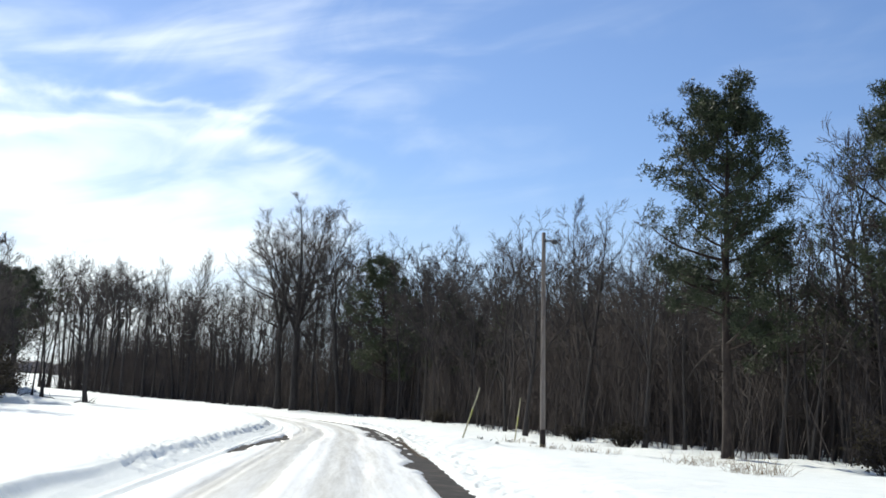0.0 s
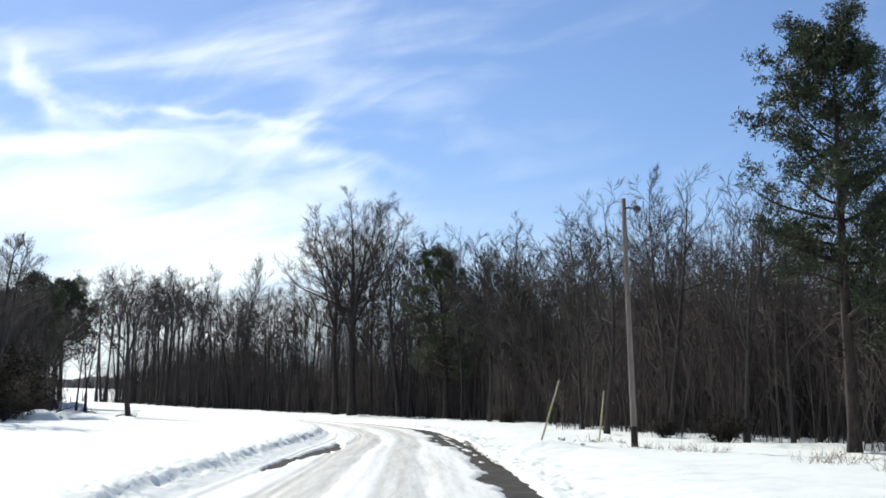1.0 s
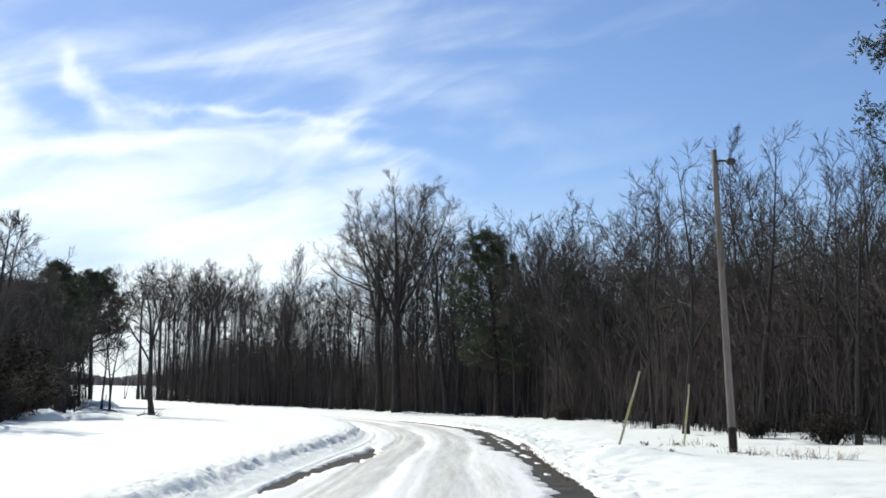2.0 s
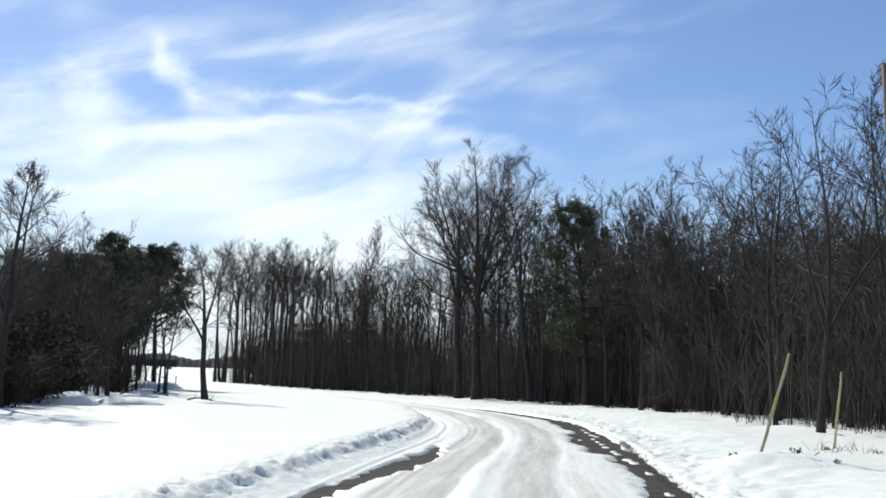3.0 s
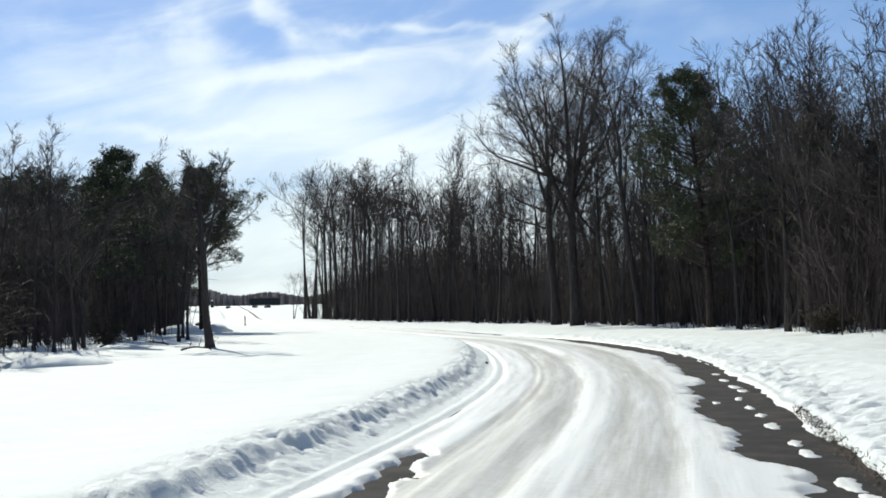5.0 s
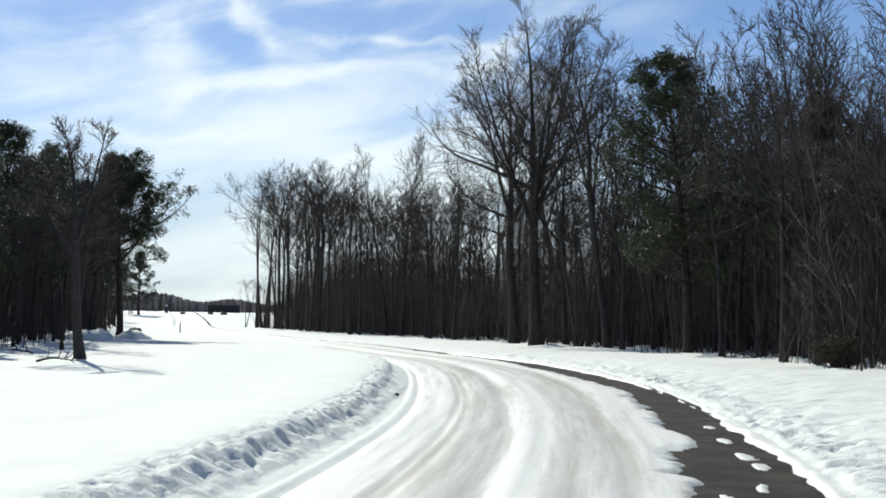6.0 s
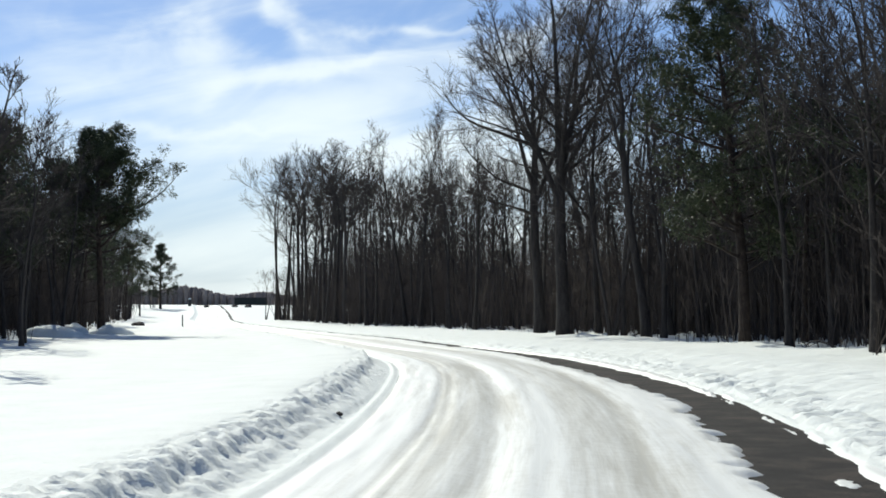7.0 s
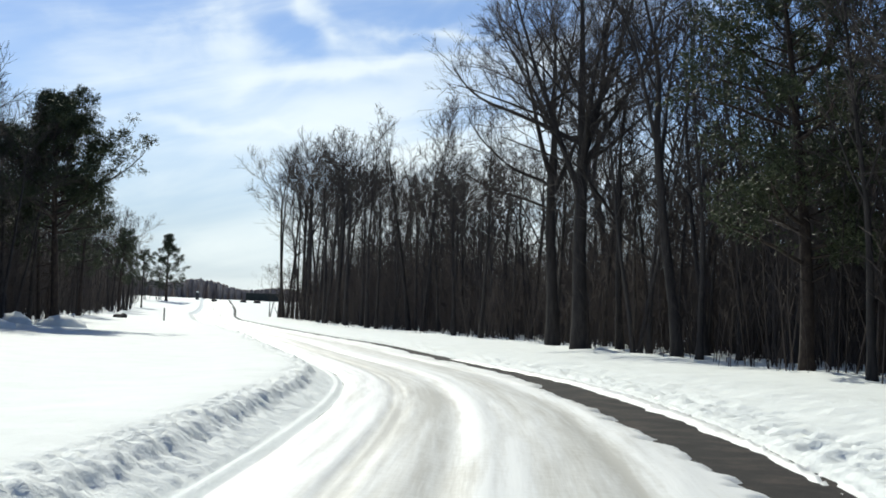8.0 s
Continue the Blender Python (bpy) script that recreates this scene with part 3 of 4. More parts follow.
def pine(seed, height, girth, first, reach, limbs=26, branchlets=6, tufts=5, needles=12, size=0.2, droop=0.0, round_top=0.5, side=0.0, bare=0, clump=0.34, low=0):
    """A pitch pine: rough trunk, irregular limbs, rounded clumps of needle brushes at the branches' ends."""
    rng = random.Random(seed)
    trunk, crown = Buf(), Buf()
    pts = limb_line(rng, Vector((0, 0, -0.3)), Vector((rng.uniform(-0.03, 0.03), rng.uniform(-0.03, 0.03), 1)), height, 14, 0.03, 0.03)
    rads = [girth * (1.35 if k == 0 else 1.0) * (1 - k / 14.6) ** 0.8 for k in range(15)]
    rads[-1] = 0
    trunk.tube(pts, rads, 10)
    az = rng.uniform(0, 6.28)

    def puff(p, d):
        c = clump * rng.uniform(0.7, 1.25)
        for _ in range(tufts):
            o = rand_dir(rng) * c * rng.random() ** 0.4
            o.z *= 0.7
            tuft(crown, rng, p + o, (d + Vector((0, 0, 0.4))).normalized(), size * rng.uniform(0.8, 1.15), needles)

    for i in range(limbs + low):
        t = first + (0.985 - first) * ((i + rng.random()) / limbs) ** 0.9 if i < limbs else rng.uniform(0.55, 1.0) * first
        p, d = along(pts, t)
        az += 2.4 + rng.uniform(-0.6, 0.6)
        k = max(0.0, (t - first) / (1 - first))
        shape = (1 - k) ** round_top * (0.75 + 0.5 * math.sin(math.pi * min(1.0, k + 0.2))) * rng.uniform(0.55, 1.2)
        out = Vector((math.cos(az), math.sin(az), 0))
        shape *= 1 + side * out.x
        length = max(0.5, reach * shape)
        dirn = out + Vector((0, 0, rng.uniform(0.0, 0.4) + 0.5 * k - droop))
        lp = limb_line(rng, p, dirn, length, 6, 0.10, 0.045)
        r = max(0.018, min(0.5 * rads[min(13, int(t * 14))], 0.017 * length + 0.018))
        trunk.tube(lp, taper(r, 6, 0.3), 5)
        for j in range(branchlets):
            tb = 0.24 + 0.75 * (j + rng.random()) / branchlets
            p2, d2 = along(lp, min(tb, 0.99))
            d3 = turn_off(rng, d2, radians(rng.uniform(25, 65))) + Vector((0, 0, 0.3))
            bl = (0.25 + 0.30 * length * rng.random()) * (1.2 - 0.5 * tb)
            bp = limb_line(rng, p2, d3, bl, 3, 0.14, 0.10)
            trunk.tube(bp, [0.014, 0.011, 0.008, 0], 3)
            puff(bp[-1], (bp[-1] - bp[-2]).normalized())
            if rng.random() < 0.5:
                puff(bp[-2] + rand_dir(rng) * 0.12, d3.normalized())
        puff(lp[-1], (lp[-1] - lp[-2]).normalized())
    for i in range(bare):
        t = rng.uniform(first * 0.45, first)
        p, d = along(pts, t)
        a = rng.uniform(0, 6.28)
        lp = limb_line(rng, p, Vector((math.cos(a), math.sin(a), rng.uniform(-0.3, 0.2))), reach * rng.uniform(0.3, 0.7), 5, 0.14, 0.0)
        trunk.tube(lp, [0.03, 0.026, 0.02, 0.014, 0.009, 0], 4)
    return fit_height((trunk, crown), height)


PINE_MATS, PINE_PARTS = (PINE_BARK, NEEDLES), ("trunk", "crown")


def put(ob, x, y, rz=0.0, scale=1.0, rx=0.0, ry=0.0, tall=1.0):
    m = Matrix.LocRotScale((x, y, ground_z(x, y)), Euler((radians(rx), radians(ry), radians(rz))), (scale, scale, scale * tall))
    ob.matrix_basis = m
    return ob


def plant(ob, x, y, rz=0.0, scale=1.0, rx=0.0, ry=0.0, tall=1.0, label=""):
    made = copy_thing(ob, Matrix.Identity(4))
    put(made, x, y, rz, scale, rx, ry, tall)
    if label:
        made["label"] = label
    return made


def hero_trees():
    put(thing_tree("oak_tree", bare_tree(11, 18.9, 0.32, 12, (7, 6, 3), reach=0.23, angle=(36, 68), twig=0.0095, leaders=7, split=0.38, fan=(0.25, 0.75),
                                         boughs=((3.05, 0.44, 8.0, 0.42), (0.1, 0.40, 5.5, 0.45), (2.7, 0.50, 5.5, 0.8), (-0.5, 0.46, 5.5, 0.7))),
                   "tall bare oak with wide spreading crown at the wood's edge", "tree", "edge trees", (BARK, TWIG)), -22.4, 107.2, 0)
    put(thing_tree("oak_tree", bare_tree(12, 17.2, 0.27, 11, (7, 6, 3), reach=0.22, angle=(32, 62), twig=0.0092, leaders=4, split=0.46, fan=(0.25, 0.5),
                                         boughs=((3.0, 0.42, 5.5, 0.6), (3.6, 0.36, 4.5, 0.35))),
                   "tall bare oak standing close beside a larger one", "tree", "edge trees", (BARK, TWIG)), -24.9, 112.2, 0)
    put(thing_tree("oak_tree", bare_tree(19, 19.0, 0.28, 10, (6, 5, 2), reach=0.22, angle=(34, 66), twig=0.013, leaders=4, split=0.52, fan=(0.3, 0.6)),
                   "bare oak standing further back behind two larger ones", "tree", "edge trees", (BARK, TWIG)), -28.5, 139.0, 70)
    put(thing_tree("oak_tree", bare_tree(18, 14.2, 0.19, 9, (6, 5, 3), reach=0.24, angle=(30, 60), twig=0.0105, leaders=3, split=0.55, fan=(0.25, 0.55), wander=0.05),
                   "slender crooked bare oak between the large oaks and a pine", "tree", "edge trees", (BARK, TWIG)), -17.4, 100.5, 30)
    put(thing_tree("poplar_tree", bare_tree(13, 17.4, 0.19, 26, (6, 5, 2), first=0.40, reach=0.29, angle=(22, 40), twig=0.0125),
                   "slim bare poplar with upright branches above the wood", "tree", "edge trees", (BARK, TWIG)), -41.8, 140.7, 0)
    put(thing_tree("pine_tree", pine(21, 12.4, 0.19, 0.50, 2.5, limbs=46, low=14, branchlets=9, tufts=9, needles=7, size=0.20, round_top=0.16, side=-0.05, bare=9, clump=0.36),
                   "tall green pitch pine with open tufted crown above bare brush", "pine tree", "", PINE_MATS, PINE_PARTS), 5.2, 41.2, 20)
    put(thing_tree("pine_tree", pine(22, 12.9, 0.20, 0.22, 3.2, limbs=44, branchlets=8, tufts=8, needles=7, size=0.19, round_top=0.4, bare=4, clump=0.36),
                   "green pine with dense low boughs at the forest edge", "pine tree", "", PINE_MATS, PINE_PARTS), 11.2, 42.5, 100)
    put(thing_tree("pine_tree", pine(23, 11.9, 0.20, 0.44, 2.7, limbs=40, low=12, branchlets=9, tufts=8, needles=6, size=0.22, round_top=0.18, droop=0.02, bare=8, clump=0.36),
                   "dark green pine standing among bare trees by the bend", "pine tree", "", PINE_MATS, PINE_PARTS), -12.4, 89.4, 20)
    put(thing_tree("pine_tree", pine(24, 10.7, 0.22, 0.42, 3.3, limbs=60, branchlets=10, tufts=10, needles=7, size=0.22, round_top=0.26, side=0.25, bare=5, clump=0.42),
                   "lone pitch pine with lopsided crown beside snow-covered boulders", "pine tree", "", PINE_MATS, PINE_PARTS), -46.4, 105.8, 0)
    put(thing_tree("pine_tree", pine(25, 9.2, 0.16, 0.52, 2.3, limbs=26, branchlets=7, tufts=8, needles=7, size=0.21, round_top=0.3, bare=6, clump=0.36),
                   "pine with small tufted top among bare trees", "pine tree", "", PINE_MATS, PINE_PARTS), -39.3, 86.6, 60)
    put(thing_tree("pine_tree", pine(26, 12.4, 0.26, 0.14, 3.7, limbs=46, branchlets=7, tufts=6, needles=8, size=0.30, round_top=0.55, clump=0.36),
                   "far pine with tiered boughs at the field's end", "pine tree", "", PINE_MATS, PINE_PARTS), -137.3, 259.4, 0)
    # leaning tree at the corner of the left wood
    put(thing_tree("leaning_tree", bare_tree(27, 7.3, 0.15, 6, (6, 5, 3), reach=0.20, angle=(34, 70), leaders=3, split=0.5, fan=(0.3, 0.7), wander=0.07),
                   "small crooked bare tree leaning at the wood's corner", "tree", "edge trees", (BARK, TWIG)), -27.7, 73.5, 0, ry=-7)
    # tall tree on the left, only its crown comes into view
    put(thing_tree("spreading_tree", bare_tree(28, 7.5, 0.15, 7, (7, 6, 3), reach=0.26, angle=(38, 70), leaders=4, split=0.42, fan=(0.4, 0.8), twig=0.008),
                   "bare spreading tree with fine twigs beside the snow field", "tree", "edge trees", (BARK, TWIG)), -24.8, 52.5, 0)


hero_trees()

# prototypes for the woods
KINDS, HEIGHTS = [], []
NEAR_FORMS = [dict(limbs=14, first=0.34, reach=0.32, angle=(40, 66)), dict(limbs=14, first=0.40, reach=0.28, angle=(34, 58)),
              dict(limbs=6, leaders=3, split=0.40, reach=0.32, angle=(38, 66), fan=(0.35, 0.75)), dict(limbs=14, first=0.30, reach=0.30, angle=(36, 62), wander=0.05),
              dict(limbs=5, leaders=4, split=0.34, reach=0.32, angle=(38, 66), fan=(0.35, 0.85)), dict(limbs=8, stems=2, first=0.34, reach=0.29, angle=(34, 60)),
              dict(limbs=18, first=0.32, reach=0.23, angle=(20, 38))]
for k, form in enumerate(NEAR_FORMS):
    h = (14.5, 14.0, 15.0, 12.0, 14.5, 13.0, 15.0)[k]
    HEIGHTS.append(h)
    KINDS.append(thing_tree("bare_tree", bare_tree(40 + k, h, h * 0.0105, fullness=(5, 5, 1), twig=0.0125, **form),
                            "bare grey winter tree with fine twigs in the wood's edge", "tree", "edge trees", (BARK, TWIG)))
FAR_KINDS, FAR_HEIGHTS = [], []
FAR_FORMS = [dict(limbs=13, first=0.38, reach=0.29, angle=(38, 62)), dict(limbs=13, first=0.46, reach=0.22, angle=(26, 48)),
             dict(limbs=5, leaders=4, split=0.34, reach=0.29, fan=(0.3, 0.7)), dict(limbs=16, first=0.36, reach=0.21, angle=(18, 36)),
             dict(limbs=6, stems=2, leaders=2, split=0.38, reach=0.27, fan=(0.3, 0.6))]
for k, form in enumerate(FAR_FORMS):
    FAR_HEIGHTS.append(17.0)
    FAR_KINDS.append(thing_tree("bare_tree", bare_tree(80 + k, 17.0, 0.19, fullness=(5, 5, 1), twig=0.0145, coarse=True, **form),
                                "tall bare winter tree in the distant wood's edge", "tree", "edge trees", (BARK, TWIG)))
SMALL_PINE = thing_tree("pine_tree", pine(60, 9.0, 0.14, 0.34, 2.3, limbs=22, branchlets=6, tufts=5, needles=6, size=0.27, round_top=0.4, bare=4, clump=0.36),
                        "dark green pine growing inside the bare wood", "pine tree", "wood pines", PINE_MATS, PINE_PARTS)

HEROES = [(-22.4, 107.2), (-24.9, 112.2), (-28.5, 139.0), (-17.4, 100.5), (-41.8, 140.7), (5.2, 41.2), (11.2, 42.5), (-12.4, 89.4), (-46.4, 105.8), (-39.3, 86.6),
          (-27.7, 73.5), (-24.8, 52.5), (-0.54, 41.3), (-2.8, 39.3), (-1.6, 45)]


def free_spot(x, y, taken, gap):
    return all((x - a) ** 2 + (y - b) ** 2 > gap * gap for a, b in taken)


def wood_height(y, sign):
    """How tall the wood stands at a place along its edge."""
    if sign > 0:
        return float(np.interp(y, [40, 46, 50, 55, 64, 80, 90, 98, 108, 118, 130, 142, 157, 175, 196], [11.5, 11.5, 9.3, 10.0, 11.0, 11.8, 13.2, 14.3, 15.4, 13.0, 12.5, 14.6, 16.4, 18.6, 20.6]))
    return float(np.interp(y, [50, 70, 82, 95, 105, 125, 180, 225, 260], [7.0, 7.4, 8.2, 9.6, 11.2, 12.4, 12.6, 12.0, 9.6]))


# trees that stand out along the right wood: place, height, form
RIGHT_FAR = [(-81.4, 195.7, 20.4, 1), (-79.9, 195.9, 17.0, 0), (-79.4, 193.3, 20.2, 4), (-77.0, 193.0, 21.0, 2), (-68.4, 176.8, 18.2, 2), (-56.9, 156.5, 16.4, 4),
             (-56.4, 157.8, 15.6, 2), (-63.3, 173.4, 18.4, 0), (-48.0, 145.0, 14.4, 3), (-45.5, 140.8, 11.8, 0), (-43.3, 141.5, 15.4, 1), (-40.9, 137.7, 12.4, 0),
             (-37.8, 135.2, 10.9, 2), (-31.9, 123.2, 12.3, 3), (-31.2, 126.6, 10.2, 0), (-59.4, 164.0, 17.0, 2), (-51.3, 151.4, 14.7, 0), (-71.6, 182.1, 19.2, 0)]
RIGHT_NEAR = [(-18.4, 110.0, 15.4, 1), (-15.9, 107.1, 15.2, 0), (-12.2, 97.9, 14.2, 2), (-9.8, 90.9, 12.8, 3), (-8.1, 89.3, 13.9, 6), (-6.6, 86.1, 11.6, 0),
              (-5.2, 82.5, 11.4, 4), (-4.4, 80.4, 11.4, 2), (-2.5, 64.1, 10.8, 4), (-1.5, 54.6, 9.8, 4), (0.9, 55.4, 10.6, 2), (-0.2, 63.3, 11.0, 0), (1.0, 59.6, 11.1, 1),
              (2.1, 57.5, 10.2, 5), (3.6, 54.7, 9.9, 0), (4.5, 53.1, 9.4, 2), (5.7, 50.9, 9.0, 3), (8.9, 46.9, 13.0, 1), (9.4, 44.1, 11.3, 5), (10.6, 43.4, 11.6, 0)]
LEFT_EDGE = [(-33.3, 67.7, 7.1, 0), (-34.1, 70.2, 7.2, 2), (-34.8, 72.6, 7.2, 4), (-35.4, 74.8, 8.8, 6), (-38.5, 81.1, 8.2, 0), (-33.4, 81.0, 7.2, 3), (-34.9, 84.3, 7.8, 1),
             (-36.4, 86.4, 8.0, 3), (-41.8, 95.5, 9.0, 1), (-44.6, 100.0, 9.4, 0), (-48.1, 102.2, 12.0, 2), (-46.6, 103.1, 10.6, 5), (-48.7, 104.8, 11.2, 0), (-61.4, 123.8, 12.2, 2)]


def stand(rng, taken, count, place, gap, height, near, lean=2.5):
    """Sets count trees at free places, each of a random kind."""
    tries = 0
    while count and tries < 6000:
        tries += 1
        x, y = place()
        if not free_spot(x, y, taken, gap):
            continue
        taken.append((x, y))
        kinds, heights = (KINDS, HEIGHTS) if near(y) else (FAR_KINDS, FAR_HEIGHTS)
        k = rng.randrange(len(kinds))
        plant(kinds[k], x, y, rng.uniform(0, 360), height(y) / heights[k], rng.gauss(0, lean), rng.gauss(0, lean))
        count -= 1


def edge_woods():
    """The trees that stand along the edges of both woods, one by one."""
    rng = random.Random(77)
    taken = list(HEROES)
    for spots, kinds, heights, grown in ((RIGHT_FAR, FAR_KINDS, FAR_HEIGHTS, 1.05), (RIGHT_NEAR, KINDS, HEIGHTS, 1.0), (LEFT_EDGE, KINDS, HEIGHTS, 1.0)):
        for x, y, h, k in spots:
            plant(kinds[k], x, y, rng.uniform(0, 360), grown * h / heights[k], rng.gauss(0, 1.5), rng.gauss(0, 1.5))
            taken.append((x, y))

    def right_place(lo, hi, power, depth, start=0.5):
        def pick():
            y = lo + (hi - lo) * rng.random() ** power
            return edge_right(y) + start + depth * rng.random() ** 1.3, y
        return pick

    def left_place(lo, hi, power, depth):
        def pick():
            y = lo + (hi - lo) * rng.random() ** power
            return edge_left(y) - 0.5 - depth * rng.random() ** 1.3, y
        return pick

    stand(rng, taken, 80, right_place(46, 112, 1.0, 14), 1.5, lambda y: wood_height(y, 1) * rng.uniform(0.80, 0.97), lambda y: True)
    stand(rng, taken, 40, right_place(112, 198, 1.0, 15), 2.6, lambda y: wood_height(y, 1) * rng.uniform(0.78, 0.98), lambda y: False)
    stand(rng, taken, 14, right_place(36, 50, 1.0, 8, 1.5), 1.2, lambda y: rng.uniform(5.0, 9.5), lambda y: True)
    stand(rng, taken, 78, left_place(52, 110, 1.0, 15), 1.2, lambda y: wood_height(y, -1) * rng.uniform(0.78, 0.97), lambda y: True)
    stand(rng, taken, 44, left_place(110, 250, 1.0, 12), 2.0, lambda y: wood_height(y, -1) * rng.uniform(0.72, 0.95), lambda y: False)
    # small trees that stand free at the ends of the woods
    for x, y, k, h, lean in ((-101.2, 192.9, 4, 13.0, 0), (-87.6, 205.0, 4, 7.0, -10)):
        plant(FAR_KINDS[k], x, y, rng.uniform(0, 360), h / FAR_HEIGHTS[k], 0, lean)
    # pines within the woods
    for x, y, s in ((-8.0, 84.0, 0.95), (-5.5, 83.5, 0.8), (-3.0, 76.5, 0.85), (-10.8, 92.0, 0.9), (0.5, 70, 0.8), (-35.5, 79, 0.85),
                    (-41, 90, 1.0), (-44, 95, 0.95), (-52, 112, 0.9), (-70, 140, 0.9), (-118, 222, 1.0), (12, 47, 1.1), (-43, 88, 0.9), (-38, 70, 0.75),
                    (-47, 97, 1.0), (-49, 104, 1.0), (-56, 118, 1.0), (-64, 132, 1.05), (-88, 172, 1.0), (-100, 190, 1.0), (-45, 84, 0.9), (7.5, 44.5, 0.9), (-36.5, 74, 0.72), (-37.5, 77, 0.8), (-33.5, 63.5, 0.6), (-40, 82, 0.85), (-42.5, 92, 0.95)):
        plant(SMALL_PINE, x, y, rng.uniform(0, 360), s)


edge_woods()
for proto in (*KINDS, *FAR_KINDS, SMALL_PINE):
    for o in (proto, *proto.children_recursive):
        bpy.data.objects.remove(o)


def triangles(buf):
    """A buffer as arrays of points and triangles."""
    tris = []
    for f in buf.f:
        for k in range(1, len(f) - 1):
            tris.append((f[0], f[k], f[k + 1]))
    return np.array(buf.v, float), np.array(tris, int)


def scattered(name, protos, spots, mat, parent=None):
    """One mesh of many small growths: spots are kind, x, y, z, turn, width, height, lean east, lean north."""
    points, faces, count = [], [], 0
    for k, x, y, z, turn, wide, tall, ex, ey in spots:
        v, f = protos[k]
        c, s = math.cos(turn) * wide, math.sin(turn) * wide
        h = v[:, 2] * tall
        points.append(np.stack([x + v[:, 0] * c - v[:, 1] * s + h * ex, y + v[:, 0] * s + v[:, 1] * c + h * ey, z + h], -1))
        faces.append(f + count)
        count += len(v)
    points, faces = np.concatenate(points), np.concatenate(faces)
    me = bpy.data.meshes.new(name)
    me.vertices.add(len(points))
    me.vertices.foreach_set("co", points.ravel())
    me.loops.add(faces.size)
    me.loops.foreach_set("vertex_index", faces.ravel())
    me.polygons.add(len(faces))
    me.polygons.foreach_set("loop_start", np.arange(0, faces.size, 3))
    me.polygons.foreach_set("use_smooth", np.ones(len(faces), bool))
    me.update(calc_edges=True)
    me.materials.append(mat)
    ob = new(name, me)
    ob.parent = parent
    return ob


def grounded(spots):
    """The spots with their feet set on the land."""
    z = lie(np.array([q[1] for q in spots]), np.array([q[2] for q in spots]))
    return [(*q[:3], float(h), *q[4:]) for q, h in zip(spots, z)]


def deep_woods():
    rng = random.Random(5)
    pairs = [bare_tree(140 + k, 10.0, 0.085, fullness=(3, 3, 0), twig=0.016, coarse=True, **form) for k, form in enumerate((
        dict(limbs=11, first=0.24, reach=0.25), dict(limbs=11, first=0.28, reach=0.24, angle=(28, 52)), dict(limbs=5, leaders=3, split=0.32, reach=0.26),
        dict(limbs=12, first=0.22, reach=0.22, angle=(20, 38)), dict(limbs=5, leaders=3, split=0.34, reach=0.26, fan=(0.3, 0.6))))]
    trunks, crowns = [triangles(a) for a, b in pairs], [triangles(b) for a, b in pairs]
    for name, sign, edge, groups in (("woods_right", 1, edge_right, ((46, 112, 100, 4, 34), (102, 144, 120, 3, 20), (112, 198, 125, 4, 22), (30, 60, 60, 4, 26))),
                                     ("woods_left", -1, edge_left, ((45, 120, 170, 4, 40), (110, 262, 150, 3, 18)))):
        spots = []
        for lo, hi, n, start, depth in groups:
            for _ in range(n):
                y = rng.uniform(lo, hi)
                x = edge(y) + sign * (start + depth * rng.random())
                h = wood_height(y, sign) * rng.uniform(0.5, 0.92) / 10
                spots.append((rng.randrange(5), x, y, 0.0, rng.uniform(0, 6.28), h, h, rng.gauss(0, 0.03), rng.gauss(0, 0.03)))
        if sign < 0:
            for _ in range(14):
                x, y, h = rng.uniform(-144, -139), rng.uniform(258, 266), rng.uniform(0.5, 0.85)
                spots.append((rng.randrange(5), x, y, 0.0, rng.uniform(0, 6.28), h, h, 0, 0))
        spots = grounded(spots)
        root = new(name)
        scattered("trunks", trunks, spots, BARK, root)
        scattered("crowns", crowns, spots, TWIG, root)
        tagged(root, "dense bare brown woods behind the edge trees", "woods", kind="stuff")


deep_woods()


def sapling(seed, stems, twigs):
    """A bush of thin upright stems with fine side twigs, one metre tall."""
    rng = random.Random(seed)
    buf = Buf()
    for s in range(stems):
        pts = limb_line(rng, Vector((rng.gauss(0, 0.06), rng.gauss(0, 0.06), -0.02)), Vector((rng.gauss(0, 0.15), rng.gauss(0, 0.15), 1)), rng.uniform(0.65, 1.0), 3, 0.08, 0.03)
        buf.tube(pts, [0.0036, 0.003, 0.0022, 0], 3)
        for _ in range(twigs):
            p, d = along(pts, rng.uniform(0.24, 0.98))
            d2 = (turn_off(rng, d, radians(rng.uniform(22, 60))) + Vector((0, 0, 0.18))).normalized()
            q = p + d2 * rng.uniform(0.10, 0.28)
            buf.tube([p, q], [0.0020, 0], 3)
            p2 = p.lerp(q, rng.uniform(0.3, 0.8))
            buf.tube([p2, p2 + turn_off(rng, d2, 0.6) * rng.uniform(0.06, 0.13)], [0.0016, 0], 3)
    return triangles(buf)


